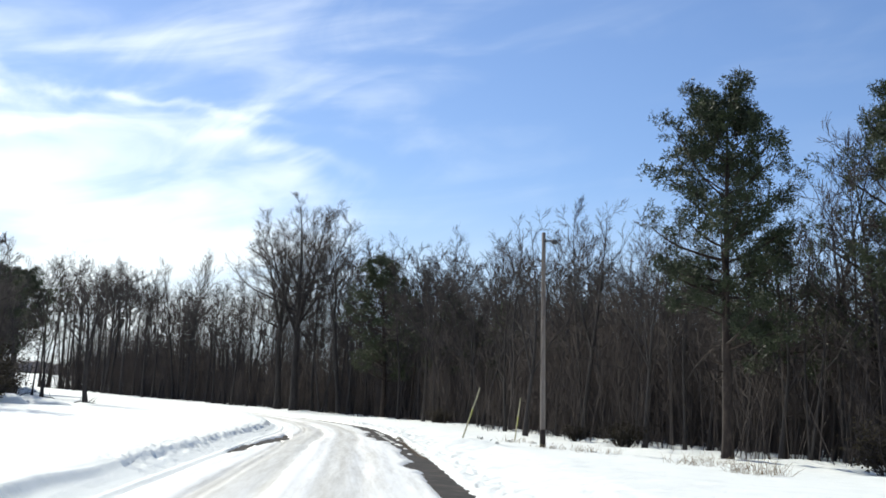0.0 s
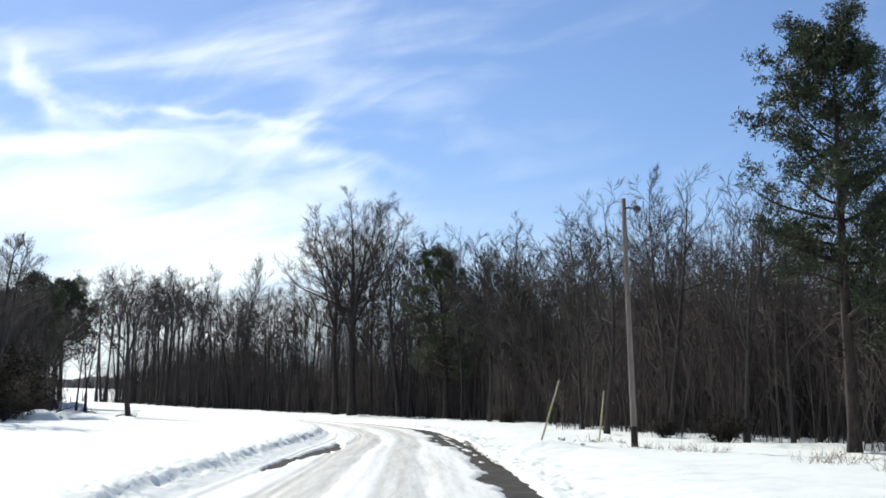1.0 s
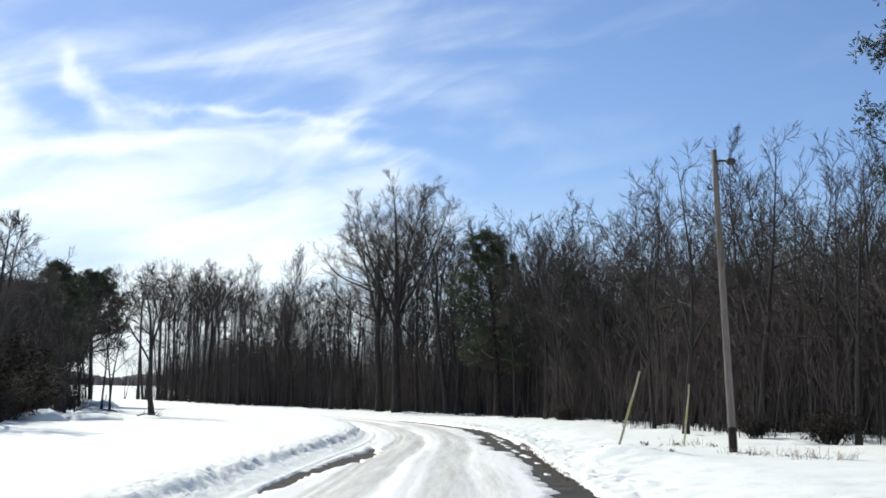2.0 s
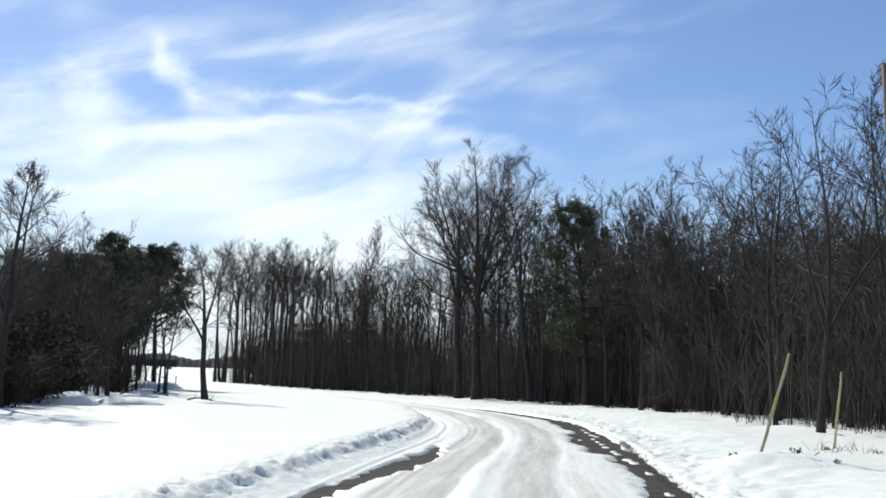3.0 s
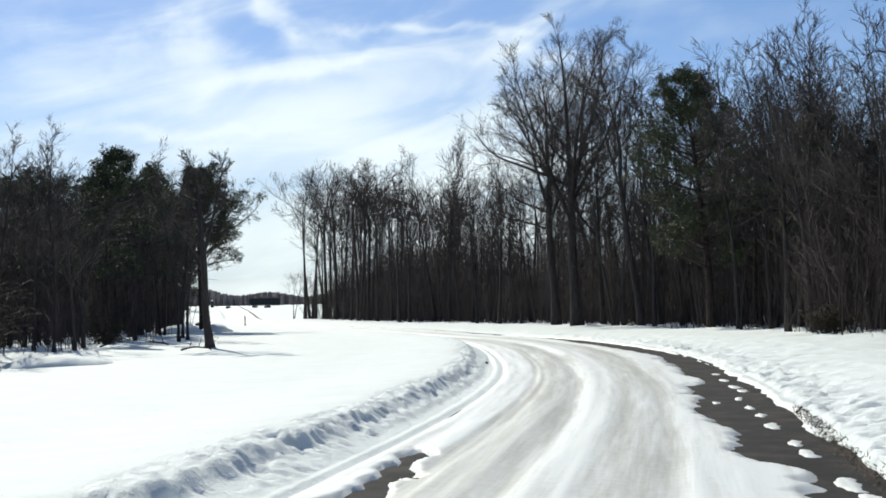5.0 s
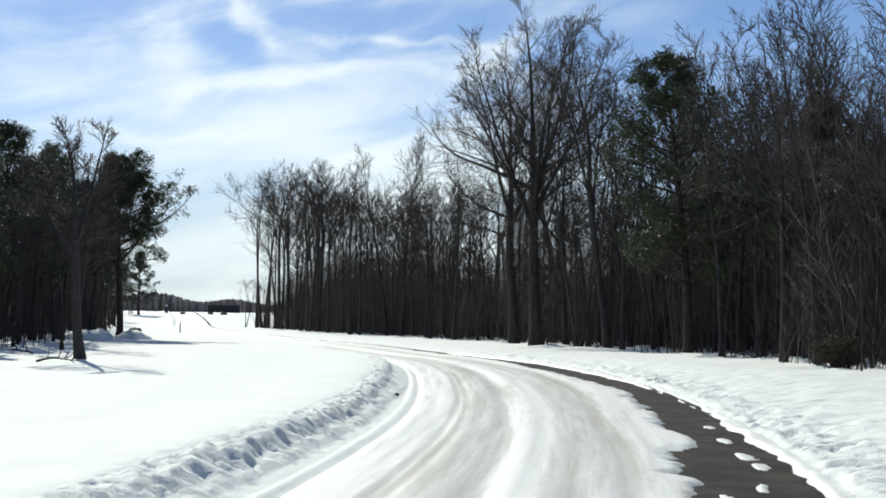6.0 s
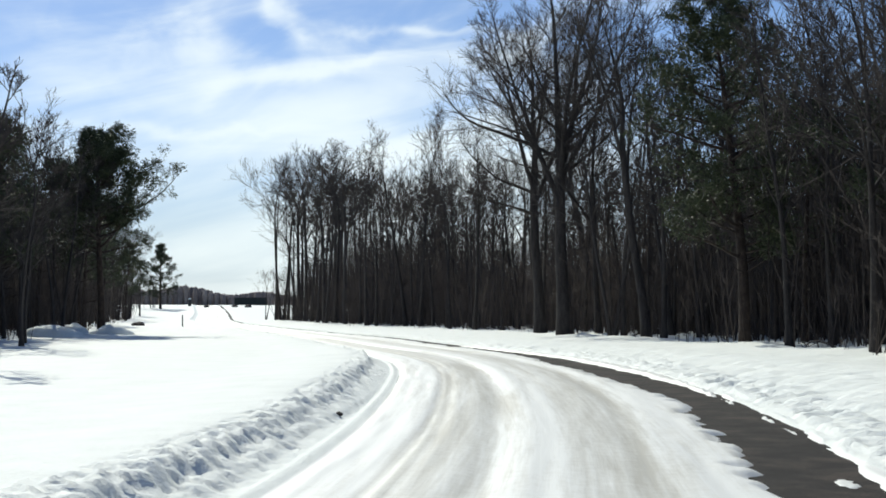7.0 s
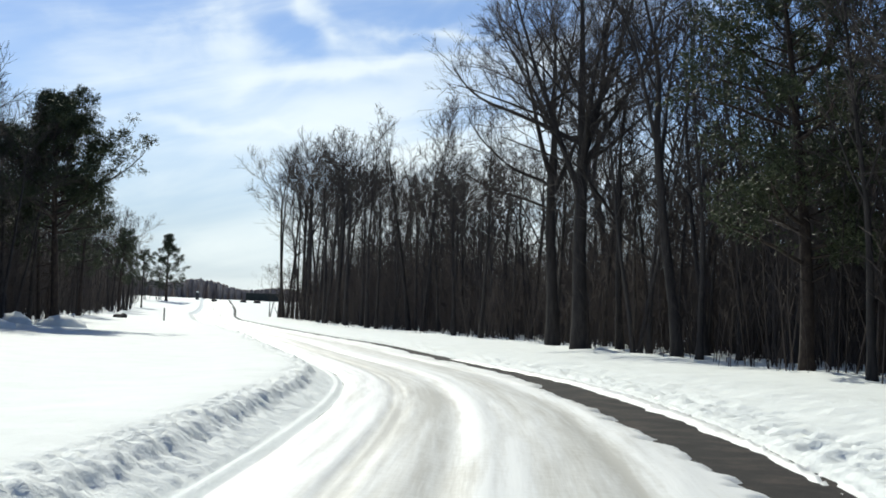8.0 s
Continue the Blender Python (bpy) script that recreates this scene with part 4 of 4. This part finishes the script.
def undergrowth():
    """Saplings, dead stems and brambles below the trees, thicker towards the depth of the woods."""
    rng = random.Random(9)
    bushes = [sapling(200 + k, 1 + k % 3, (11, 9, 8)[k % 3]) for k in range(9)]
    for name, n, lo, hi, edge, sign, depth, top in (("undergrowth_right", 4300, 34, 78, edge_right, 1, 24, 0.84), ("undergrowth_bend", 2600, 76, 114, edge_right, 1, 24, 0.72), ("undergrowth_back", 4300, 108, 202, edge_right, 1, 24, 0.56),
                                                    ("undergrowth_left", 4600, 45, 125, edge_left, -1, 24, 0.90), ("undergrowth_far", 2700, 118, 262, edge_left, -1, 14, 0.80)):
        spots = []
        for _ in range(n):
            y = rng.uniform(lo, hi)
            off = 0.3 + depth * rng.random() ** 1.2
            if off < 4 and rng.random() < 0.72:
                continue
            x = edge(y) + sign * off
            low = rng.random() < 0.14
            h = rng.uniform(0.4, 1.4) if low else rng.uniform(0.16, top) * wood_height(y, sign) * min(1, 0.6 + off / 16)
            wide = h * rng.uniform(0.8, 1.2) + (0.8 if low else 0.5)
            spots.append((rng.randrange(9), x, y, 0.0, rng.uniform(0, 6.28), wide, h, rng.gauss(0, 0.10), rng.gauss(0, 0.10)))
        spots = grounded(spots)
        tagged(scattered(name, bushes, spots, BRUSH), "tangled brown brush and saplings under the bare trees", "brush", kind="stuff")
    for name, n, lo, hi, edge, sign, tall in (("thicket_right", 5500, 25, 240, edge_right, 1, 9.0), ("thicket_left", 4200, 40, 300, edge_left, -1, 7.5)):
        buf = Buf()
        for _ in range(n):
            y = lo + (hi - lo) * rng.random()
            x = edge(y) + sign * rng.uniform(24, 56)
            h = tall * rng.uniform(0.3, 1.0) * (0.62 if y > 165 else 0.95)
            r = rng.uniform(0.04, 0.15)
            pts = limb_line(rng, Vector((x, y, -0.2)), Vector((rng.gauss(0, 0.12), rng.gauss(0, 0.12), 1)), h, 2, 0.1, 0.02)
            buf.tube(pts, [r, r * 1.1, 0], 3)
        tagged(new(name, buf.mesh(name, BRUSH)), "dense brown thicket deep inside the woods", "thicket", kind="stuff")


undergrowth()


# ---- roadside things ----
def utility_pole():
    root = new("utility_pole")
    root.location = (-0.53, 41.4, ground_z(-0.53, 41.4))
    top = Vector((-0.38, 1.0, 6.98))
    buf = Buf()
    pts = [Vector((0, 0, -0.4)).lerp(top, k / 10) for k in range(11)]
    buf.tube(pts, [0.091 - 0.0028 * k for k in range(11)], 14, cap=True)
    part("pole", buf, POLE_WOOD, root)
    # a darker sleeve round the lowest eighth of the pole
    butt = Buf()
    foot = Vector((0, 0, -0.4))
    butt.tube([foot, foot.lerp(top, 0.07), foot.lerp(top, 0.125), foot.lerp(top, 0.127)], [0.098, 0.095, 0.0925, 0.089], 14)
    part("stained_butt", butt, PINE_BARK, root, "dark lower end")
    # lamp bracket near the top
    at = pts[10] - Vector((0.02, 0.06, 0.32))
    arm = Buf()
    arm.tube([at, at + Vector((0.16, -0.05, 0.05)), at + Vector((0.30, -0.09, 0.03))], [0.03, 0.028, 0.028], 8, cap=True)
    part("bracket", arm, DARK_METAL, root)
    head = Buf()
    c = at + Vector((0.30, -0.09, 0.03))
    head.tube([c, c + Vector((0.05, -0.02, -0.01)), c + Vector((0.16, -0.05, -0.03)), c + Vector((0.21, -0.06, -0.04))], [0.05, 0.095, 0.09, 0.04], 10, cap=True)
    part("floodlight", head, DARK_METAL, root, "small dark floodlight head")
    for k, side in ((8.7, -1), (8.1, 1)):
        p, _ = along(pts, k / 10)
        clip = Buf()
        clip.tube([p + Vector((0.09 * side, -0.02, 0.0)), p + Vector((0.17 * side, -0.03, 0.01)), p + Vector((0.20 * side, -0.03, 0.09))], [0.03, 0.028, 0.035], 8, cap=True)
        part("insulator", clip, DARK_METAL, root)
    p, _ = along(pts, 0.62)
    plate = Buf()
    plate.tube([p + Vector((0, -0.11, -0.09)), p + Vector((0, -0.115, 0.09))], [0.055, 0.055], 4, cap=True)
    part("tag_plate", plate, POLE_WOOD, root, "pale weathered plate")
    tagged(root, "weathered grey wooden utility pole leaning slightly, standing in snow", "utility pole")


def stake(x, y, tip, label):
    root = Buf()
    z = ground_z(x, y)
    a, b = Vector((0, 0, -0.3)), Vector(tip)
    pts = [a.lerp(b, k / 6) for k in range(7)]
    for k, p in enumerate(pts[1:-1]):
        pts[k + 1] = p + Vector((0.008 * math.sin(k * 2.1), 0.006 * math.cos(k * 1.7), 0))
    root.tube(pts, [0.026, 0.025, 0.025, 0.024, 0.023, 0.022, 0.021], 8, cap=True)
    ob = new("snow_stake", root.mesh("snow_stake", STAKE))
    ob.location = (x, y, z)
    band = Buf()
    band.tube([a.lerp(b, 0.46), a.lerp(b, 0.50), a.lerp(b, 0.64)], [0.0275, 0.0272, 0.0265], 8)
    part("painted_band", band, YELLOW, ob, "faded yellow-green painted band")
    tagged(ob, label, "stake", "snow stakes")


utility_pole()
stake(-3.09, 40.0, (0.52, 0.25, 1.60), "pale bamboo snow stake leaning far over in the snow")
stake(-1.63, 45.8, (0.16, -0.3, 1.55), "pale bamboo snow stake nearly upright in the snow")


def weeds(x, y, n, reach, tall, seed, label="dry brown weeds poking through the snow"):
    rng = random.Random(seed)
    buf = Buf()
    for _ in range(n):
        a, r = rng.uniform(0, 6.28), reach * math.sqrt(rng.random())
        dx, dy = r * math.cos(a), r * math.sin(a)
        base = Vector((dx, dy, ground_z(x + dx, y + dy) - ground_z(x, y) - 0.03))
        h = tall * rng.uniform(0.4, 1.1)
        pts = path_of(rng, base, Vector((rng.gauss(0, 0.5), rng.gauss(0, 0.5), 1)), h, 2, 0.3, -0.1)
        buf.tube(pts, [0.006, 0.005, 0], 3)
        for _ in range(2):
            p, d = along(pts, rng.uniform(0.3, 0.95))
            buf.tube([p, p + turn_off(rng, d, 0.7) * h * 0.35], [0.004, 0], 3)
    ob = new("weeds", buf.mesh("weeds", DRY))
    ob.location = (x, y, ground_z(x, y))
    tagged(ob, label, "weeds", "roadside weeds", kind="stuff")


weeds(-0.1, 40.6, 60, 0.8, 0.25, 1)
weeds(-1.5, 44.6, 40, 0.7, 0.3, 3)
weeds(0.9, 39.2, 60, 0.9, 0.3, 4)
weeds(3.4, 33.5, 60, 0.8, 0.4, 5)
weeds(4.6, 30.8, 110, 0.8, 0.5, 6)
weeds(4.2, 36.5, 45, 0.9, 0.35, 7)


def sprig(x, y, seed, size):
    """A low evergreen sprig whose leaves stand out of the snow."""
    rng = random.Random(seed)
    root = new("evergreen_sprig")
    root.location = (x, y, ground_z(x, y))
    stalks, leaves = Buf(), Buf()
    for _ in range(7):
        a = rng.uniform(0, 6.28)
        pts = limb_line(rng, Vector((0, 0, -0.05)), Vector((math.cos(a), math.sin(a), rng.uniform(0.4, 1.4))), size * rng.uniform(0.6, 1.2), 3, 0.15, 0.0)
        stalks.tube(pts, [0.006, 0.005, 0.004, 0], 4)
        for _ in range(6):
            p, d = along(pts, rng.uniform(0.5, 0.99))
            w = (rand_dir(rng) + d * 0.6).normalized()
            sd = w.orthogonal().normalized() * size * 0.10
            ln = size * rng.uniform(0.25, 0.42)
            leaves.add([tuple(p), tuple(p + w * ln * 0.5 + sd), tuple(p + w * ln), tuple(p + w * ln * 0.5 - sd)], [(0, 1, 2, 3)])
    part("stalks", stalks, BRUSH, root)
    part("leaves", leaves, SPRIG, root)
    tagged(root, "small dark evergreen sprig standing out of the snow", "sprig", "sprigs")


for spot in ((-3.35, 41.3, 1, 0.24), (-3.6, 42.4, 2, 0.22), (-2.45, 40.2, 3, 0.22), (-2.2, 40.4, 4, 0.17), (-1.9, 39.2, 5, 0.14), (-1.75, 45.2, 6, 0.2), (-0.9, 44.2, 7, 0.18), (-0.6, 43.6, 8, 0.14)):
    sprig(*spot[:3], spot[3] * 0.7)


def fallen_branch(x, y, seed, length, turn):
    rng = random.Random(seed)
    buf = Buf()
    lp = limb_line(rng, Vector((0, 0, 0.03)), Vector((math.cos(turn), math.sin(turn), 0.35)), length, 6, 0.12, -0.06)
    buf.tube(lp, taper(0.035, 6), 6)
    for j in range(9):
        p, d = along(lp, rng.uniform(0.15, 0.95))
        bp = limb_line(rng, p, turn_off(rng, d, 0.8) + Vector((0, 0, 0.4)), length * rng.uniform(0.2, 0.5), 3, 0.15, 0.0)
        buf.tube(bp, [0.016, 0.012, 0.008, 0], 4)
    ob = new("fallen_branch", buf.mesh("fallen_branch", BARK))
    ob.location = (x, y, ground_z(x, y))
    tagged(ob, "bare fallen branch lying half buried in snow", "branch", "fallen branches")


for spot in ((-26.4, 57.4, 1, 1.6, 0.6), (-26.9, 56.6, 2, 1.4, 2.2), (-27.4, 71.0, 3, 1.2, 0.2), (-30.0, 74.5, 4, 1.5, 2.9), (-31.2, 72.0, 5, 1.4, 1.0), (-18.6, 103.5, 6, 1.8, 0.4), (-9.5, 83.0, 7, 1.5, 2.5)):
    fallen_branch(*spot)


def verge():
    """Dead grass and leaf litter where the ploughed edge has thawed."""
    rng = random.Random(14)
    buf = Buf()
    spots = [34 + 17 * rng.random() for _ in range(3200)]
    xs = [float(x_right(y)) + rng.gauss(-0.04, 0.07) for y in spots]
    for x, y, z in zip(xs, spots, snow_height(np.array(xs), np.array(spots))):
        if z > 0.07:
            continue
        w = Vector((rng.gauss(0, 0.8), rng.gauss(0, 0.8), rng.uniform(0.15, 0.7))).normalized() * rng.uniform(0.03, 0.09)
        p = Vector((x, y, max(z, 0.0) - 0.01))
        buf.tube([p, p + w], [rng.uniform(0.004, 0.010), 0], 3)
    tagged(new("verge_grass", buf.mesh("verge_grass", VERGE)), "flattened brown grass and leaf litter along the thawed edge", "grass", kind="stuff")


verge()


def post(x, y, h, r, label):
    buf = Buf()
    buf.tube([Vector((0, 0, -0.3)), Vector((0, 0, h - 0.04)), Vector((0.01, 0, h))], [r, r, r * 0.7], 8, cap=True)
    ob = new("marker_post", buf.mesh("marker_post", DARK_METAL))
    ob.location = (x, y, ground_z(x, y))
    tagged(ob, label, "post")


post(-57.0, 131.7, 0.85, 0.05, "short dark marker post standing in the snow field")


def boulder(x, y, sx, sy, sz, seed):
    rs = random.Random(seed)
    bm = bmesh.new()
    bmesh.ops.create_icosphere(bm, subdivisions=3, radius=1)
    for v in bm.verts:
        n = noise.noise(v.co * 1.7 + Vector((seed, 0, 0)))
        v.co = v.co * (1 + 0.22 * n)
        v.co.x, v.co.y, v.co.z = v.co.x * sx, v.co.y * sy, v.co.z * sz
    me = bpy.data.meshes.new("snow_mound")
    bm.to_mesh(me)
    bm.free()
    me.materials.append(SNOW)
    me.polygons.foreach_set("use_smooth", [True] * len(me.polygons))
    ob = new("snow_mound", me)
    ob.location = (x, y, ground_z(x, y) - sz * 0.42)
    ob.rotation_euler = (0, 0, rs.uniform(0, 6))
    tagged(ob, "rounded mound of snow at the edge of the wood", "snow mound", "snow mounds")


boulder(-41.6, 95.0, 1.7, 1.4, 0.85, 2)
boulder(-43.6, 102.5, 1.4, 1.0, 0.75, 3)
boulder(-44.4, 100.6, 0.9, 0.8, 0.8, 7)
boulder(-25.4, 57.6, 1.1, 1.2, 0.75, 6)
boulder(-24.7, 60.4, 1.9, 1.0, 0.42, 8)


# ---- shrubs at the feet of the woods ----
def shrub_bufs(seed, height, reach):
    """A leggy evergreen shrub: many stems, small drooping leaves."""
    rng = random.Random(seed)
    stems, leaves = Buf(), Buf()
    for _ in range(30):
        a = rng.uniform(0, 6.28)
        out = rng.uniform(0.1, 1.0)
        pts = path_of(rng, Vector((math.cos(a), math.sin(a), 0)) * 0.3 * reach * out + Vector((0, 0, -0.1)),
                      Vector((math.cos(a) * out * reach / height, math.sin(a) * out * reach / height, 1)), height * rng.uniform(0.6, 1.0), 4, 0.18, 0.0)
        stems.tube(pts, [0.02, 0.017, 0.014, 0.01, 0], 4)
        for _ in range(26):
            p, d = along(pts, rng.uniform(0.15, 0.99))
            q = p + turn_off(rng, d, 0.9) * rng.uniform(0.15, 0.5)
            stems.tube([p, q], [0.008, 0], 3)
            for _ in range(2):
                c = p.lerp(q, rng.uniform(0.4, 1.05)) + rand_dir(rng) * 0.05
                w = (rand_dir(rng) + Vector((0, 0, -0.3))).normalized()
                sd = w.orthogonal().normalized() * 0.028
                ln = rng.uniform(0.07, 0.12)
                leaves.add([tuple(c), tuple(c + w * ln * 0.5 + sd), tuple(c + w * ln), tuple(c + w * ln * 0.5 - sd)], [(0, 1, 2, 3)])
    return stems, leaves


SHRUB_LEAF = material("shrub_leaves", [(0.026, 0.023, 0.014), (0.044, 0.037, 0.023), (0.070, 0.058, 0.038)], scale=2.0, rough=0.95, bump=0.0, per_object=0.3, spec=0.08)


def shrubs():
    rng = random.Random(3)
    protos = [thing_tree("shrub", shrub_bufs(90 + k, 1.6, 0.9), "olive-brown evergreen shrub at the foot of the wood", "shrub", "edge shrubs", (BRUSH, SHRUB_LEAF),
                         ("branchwork", "foliage")) for k in range(3)]
    for x, y, s in ((0.6, 52.6, 0.6), (2.4, 49.2, 0.8), (8.8, 35.5, 1.2), (9.6, 34.0, 0.9), 
                    (-6.9, 73.0, 0.7), (-27.0, 58.8, 1.5), (-27.6, 60.0, 2.0), (-28.6, 58.8, 2.2), (-26.2, 56.2, 1.3),
                    (-29.4, 60.6, 2.4), (-25.2, 53.4, 1.5), (-33.6, 76.0, 0.9)):
        plant(protos[rng.randrange(3)], x, y, rng.uniform(0, 360), s * 1.15, 0, 0, 0.72)
    for proto in protos:
        for o in (proto, *proto.children_recursive):
            bpy.data.objects.remove(o)


shrubs()


# ---- the distance ----
def far_woods():
    rng = random.Random(31)
    buf = Buf()
    for k in range(2600):
        a = rng.uniform(22, 58)
        d = rng.uniform(560, 640)
        x, y = -10 - math.sin(radians(a)) * d, 57 + math.cos(radians(a)) * d
        h = (5.0 + 3.0 * float(smoothstep(27, 31.5, a)) + 1.2 * math.sin(a * 1.9)) * rng.uniform(0.8, 1.05) + 1
        z = float(lie(np.array([x]), np.array([y]))[0])
        p = Vector((x, y, z - 1))
        r = rng.uniform(0.5, 1.1)
        buf.tube([p, p + Vector((rng.gauss(0, 0.3), 0, h * 0.6)), p + Vector((0, 0, h * 0.9)), p + Vector((0, 0, h))], [r, r * 1.5, r, 0.0], 5)
    tagged(new("far_woods", buf.mesh("far_woods", FAR_WOOD)), "hazy brown line of distant woods on the horizon", "woods", kind="stuff")


far_woods()


def box(buf, cx, cy, cz, sx, sy, sz):
    v = [(cx + i * sx / 2, cy + j * sy / 2, cz + k * sz / 2) for i in (-1, 1) for j in (-1, 1) for k in (-1, 1)]
    buf.add(v, [(0, 1, 3, 2), (4, 6, 7, 5), (0, 4, 5, 1), (2, 3, 7, 6), (0, 2, 6, 4), (1, 5, 7, 3)])


SHED_PAINT = material("dark_shed_paint", [(0.022, 0.028, 0.026), (0.035, 0.042, 0.040)], scale=1.0, rough=0.8, bump=0.2)


def far_shed():
    """A long low dark shed on the crest, with thin poles behind it."""
    x, y = -166.5, 351.0
    root = new("long_shed")
    root.location = (x, y, float(lie(np.array([x]), np.array([y]))[0]) - 0.2)
    root.rotation_euler = (0, 0, radians(27))
    wall, roof = Buf(), Buf()
    box(wall, 0, 0, 1.15, 8.4, 3.0, 2.3)
    for k in range(14):
        box(wall, -3.9 + 0.6 * k, -1.52, 1.15, 0.12, 0.05, 2.2)
    box(roof, 0, 0, 2.36, 8.8, 3.3, 0.14)
    part("wall", wall, SHED_PAINT, root, smooth=False)
    part("roof", roof, DARK_METAL, root, smooth=False)
    tagged(root, "long low dark shed on the snowy crest", "shed")
    for dx in (-3.5, 0.8, 4.4):
        buf = Buf()
        buf.tube([Vector((0, 0, -0.3)), Vector((0, 0, 3.6))], [0.05, 0.04], 6, cap=True)
        ob = new("thin_pole", buf.mesh("thin_pole", DARK_METAL))
        px, py = x + dx * math.cos(radians(27)) - 3, y + dx * math.sin(radians(27)) + 5
        ob.location = (px, py, ground_z(px, py))
        tagged(ob, "thin dark pole standing behind the long shed", "pole", "shed poles")


far_shed()


def crest_sign():
    root = new("crest_post")
    x, y = -140.5, 275.5
    root.location = (x, y, ground_z(x, y))
    a, b = Buf(), Buf()
    a.tube([Vector((0, 0, -0.3)), Vector((0, 0, 1.2)), Vector((0, 0, 1.35))], [0.35, 0.33, 0.25], 10, cap=True)
    b.tube([Vector((0, 0, 1.35)), Vector((0, 0, 1.5)), Vector((0, 0, 1.6))], [0.27, 0.26, 0.12], 10, cap=True)
    part("body", a, DARK_METAL, root)
    part("snow_cap", b, SNOW, root, "white cap of snow")
    tagged(root, "stout dark post with a white snow cap on the crest", "post")


crest_sign()


def rock(x, y, size, seed):
    bm = bmesh.new()
    bmesh.ops.create_icosphere(bm, subdivisions=2, radius=size)
    for v in bm.verts:
        v.co = v.co * (1 + 0.35 * noise.noise(v.co * (1.4 / size) + Vector((seed, 3, 0))))
        v.co.z *= 0.7
    me = bpy.data.meshes.new("rock")
    bm.to_mesh(me)
    bm.free()
    me.materials.append(BARK)
    ob = new("rock", me)
    ob.location = (x, y, ground_z(x, y) + size * 0.2)
    tagged(ob, "dark bare rock poking out of the snow", "rock", "rocks")


rock(-137.0, 276.0, 0.55, 1)
rock(-131.5, 277.5, 0.6, 2)
rock(-128.5, 277.5, 0.7, 3)
rock(-66.0, 139.5, 0.30, 4)
rock(-64.8, 138.4, 0.34, 5)
rock(-68.5, 144.0, 0.30, 6)
rock(-14.58, 63.75, 0.045, 7)
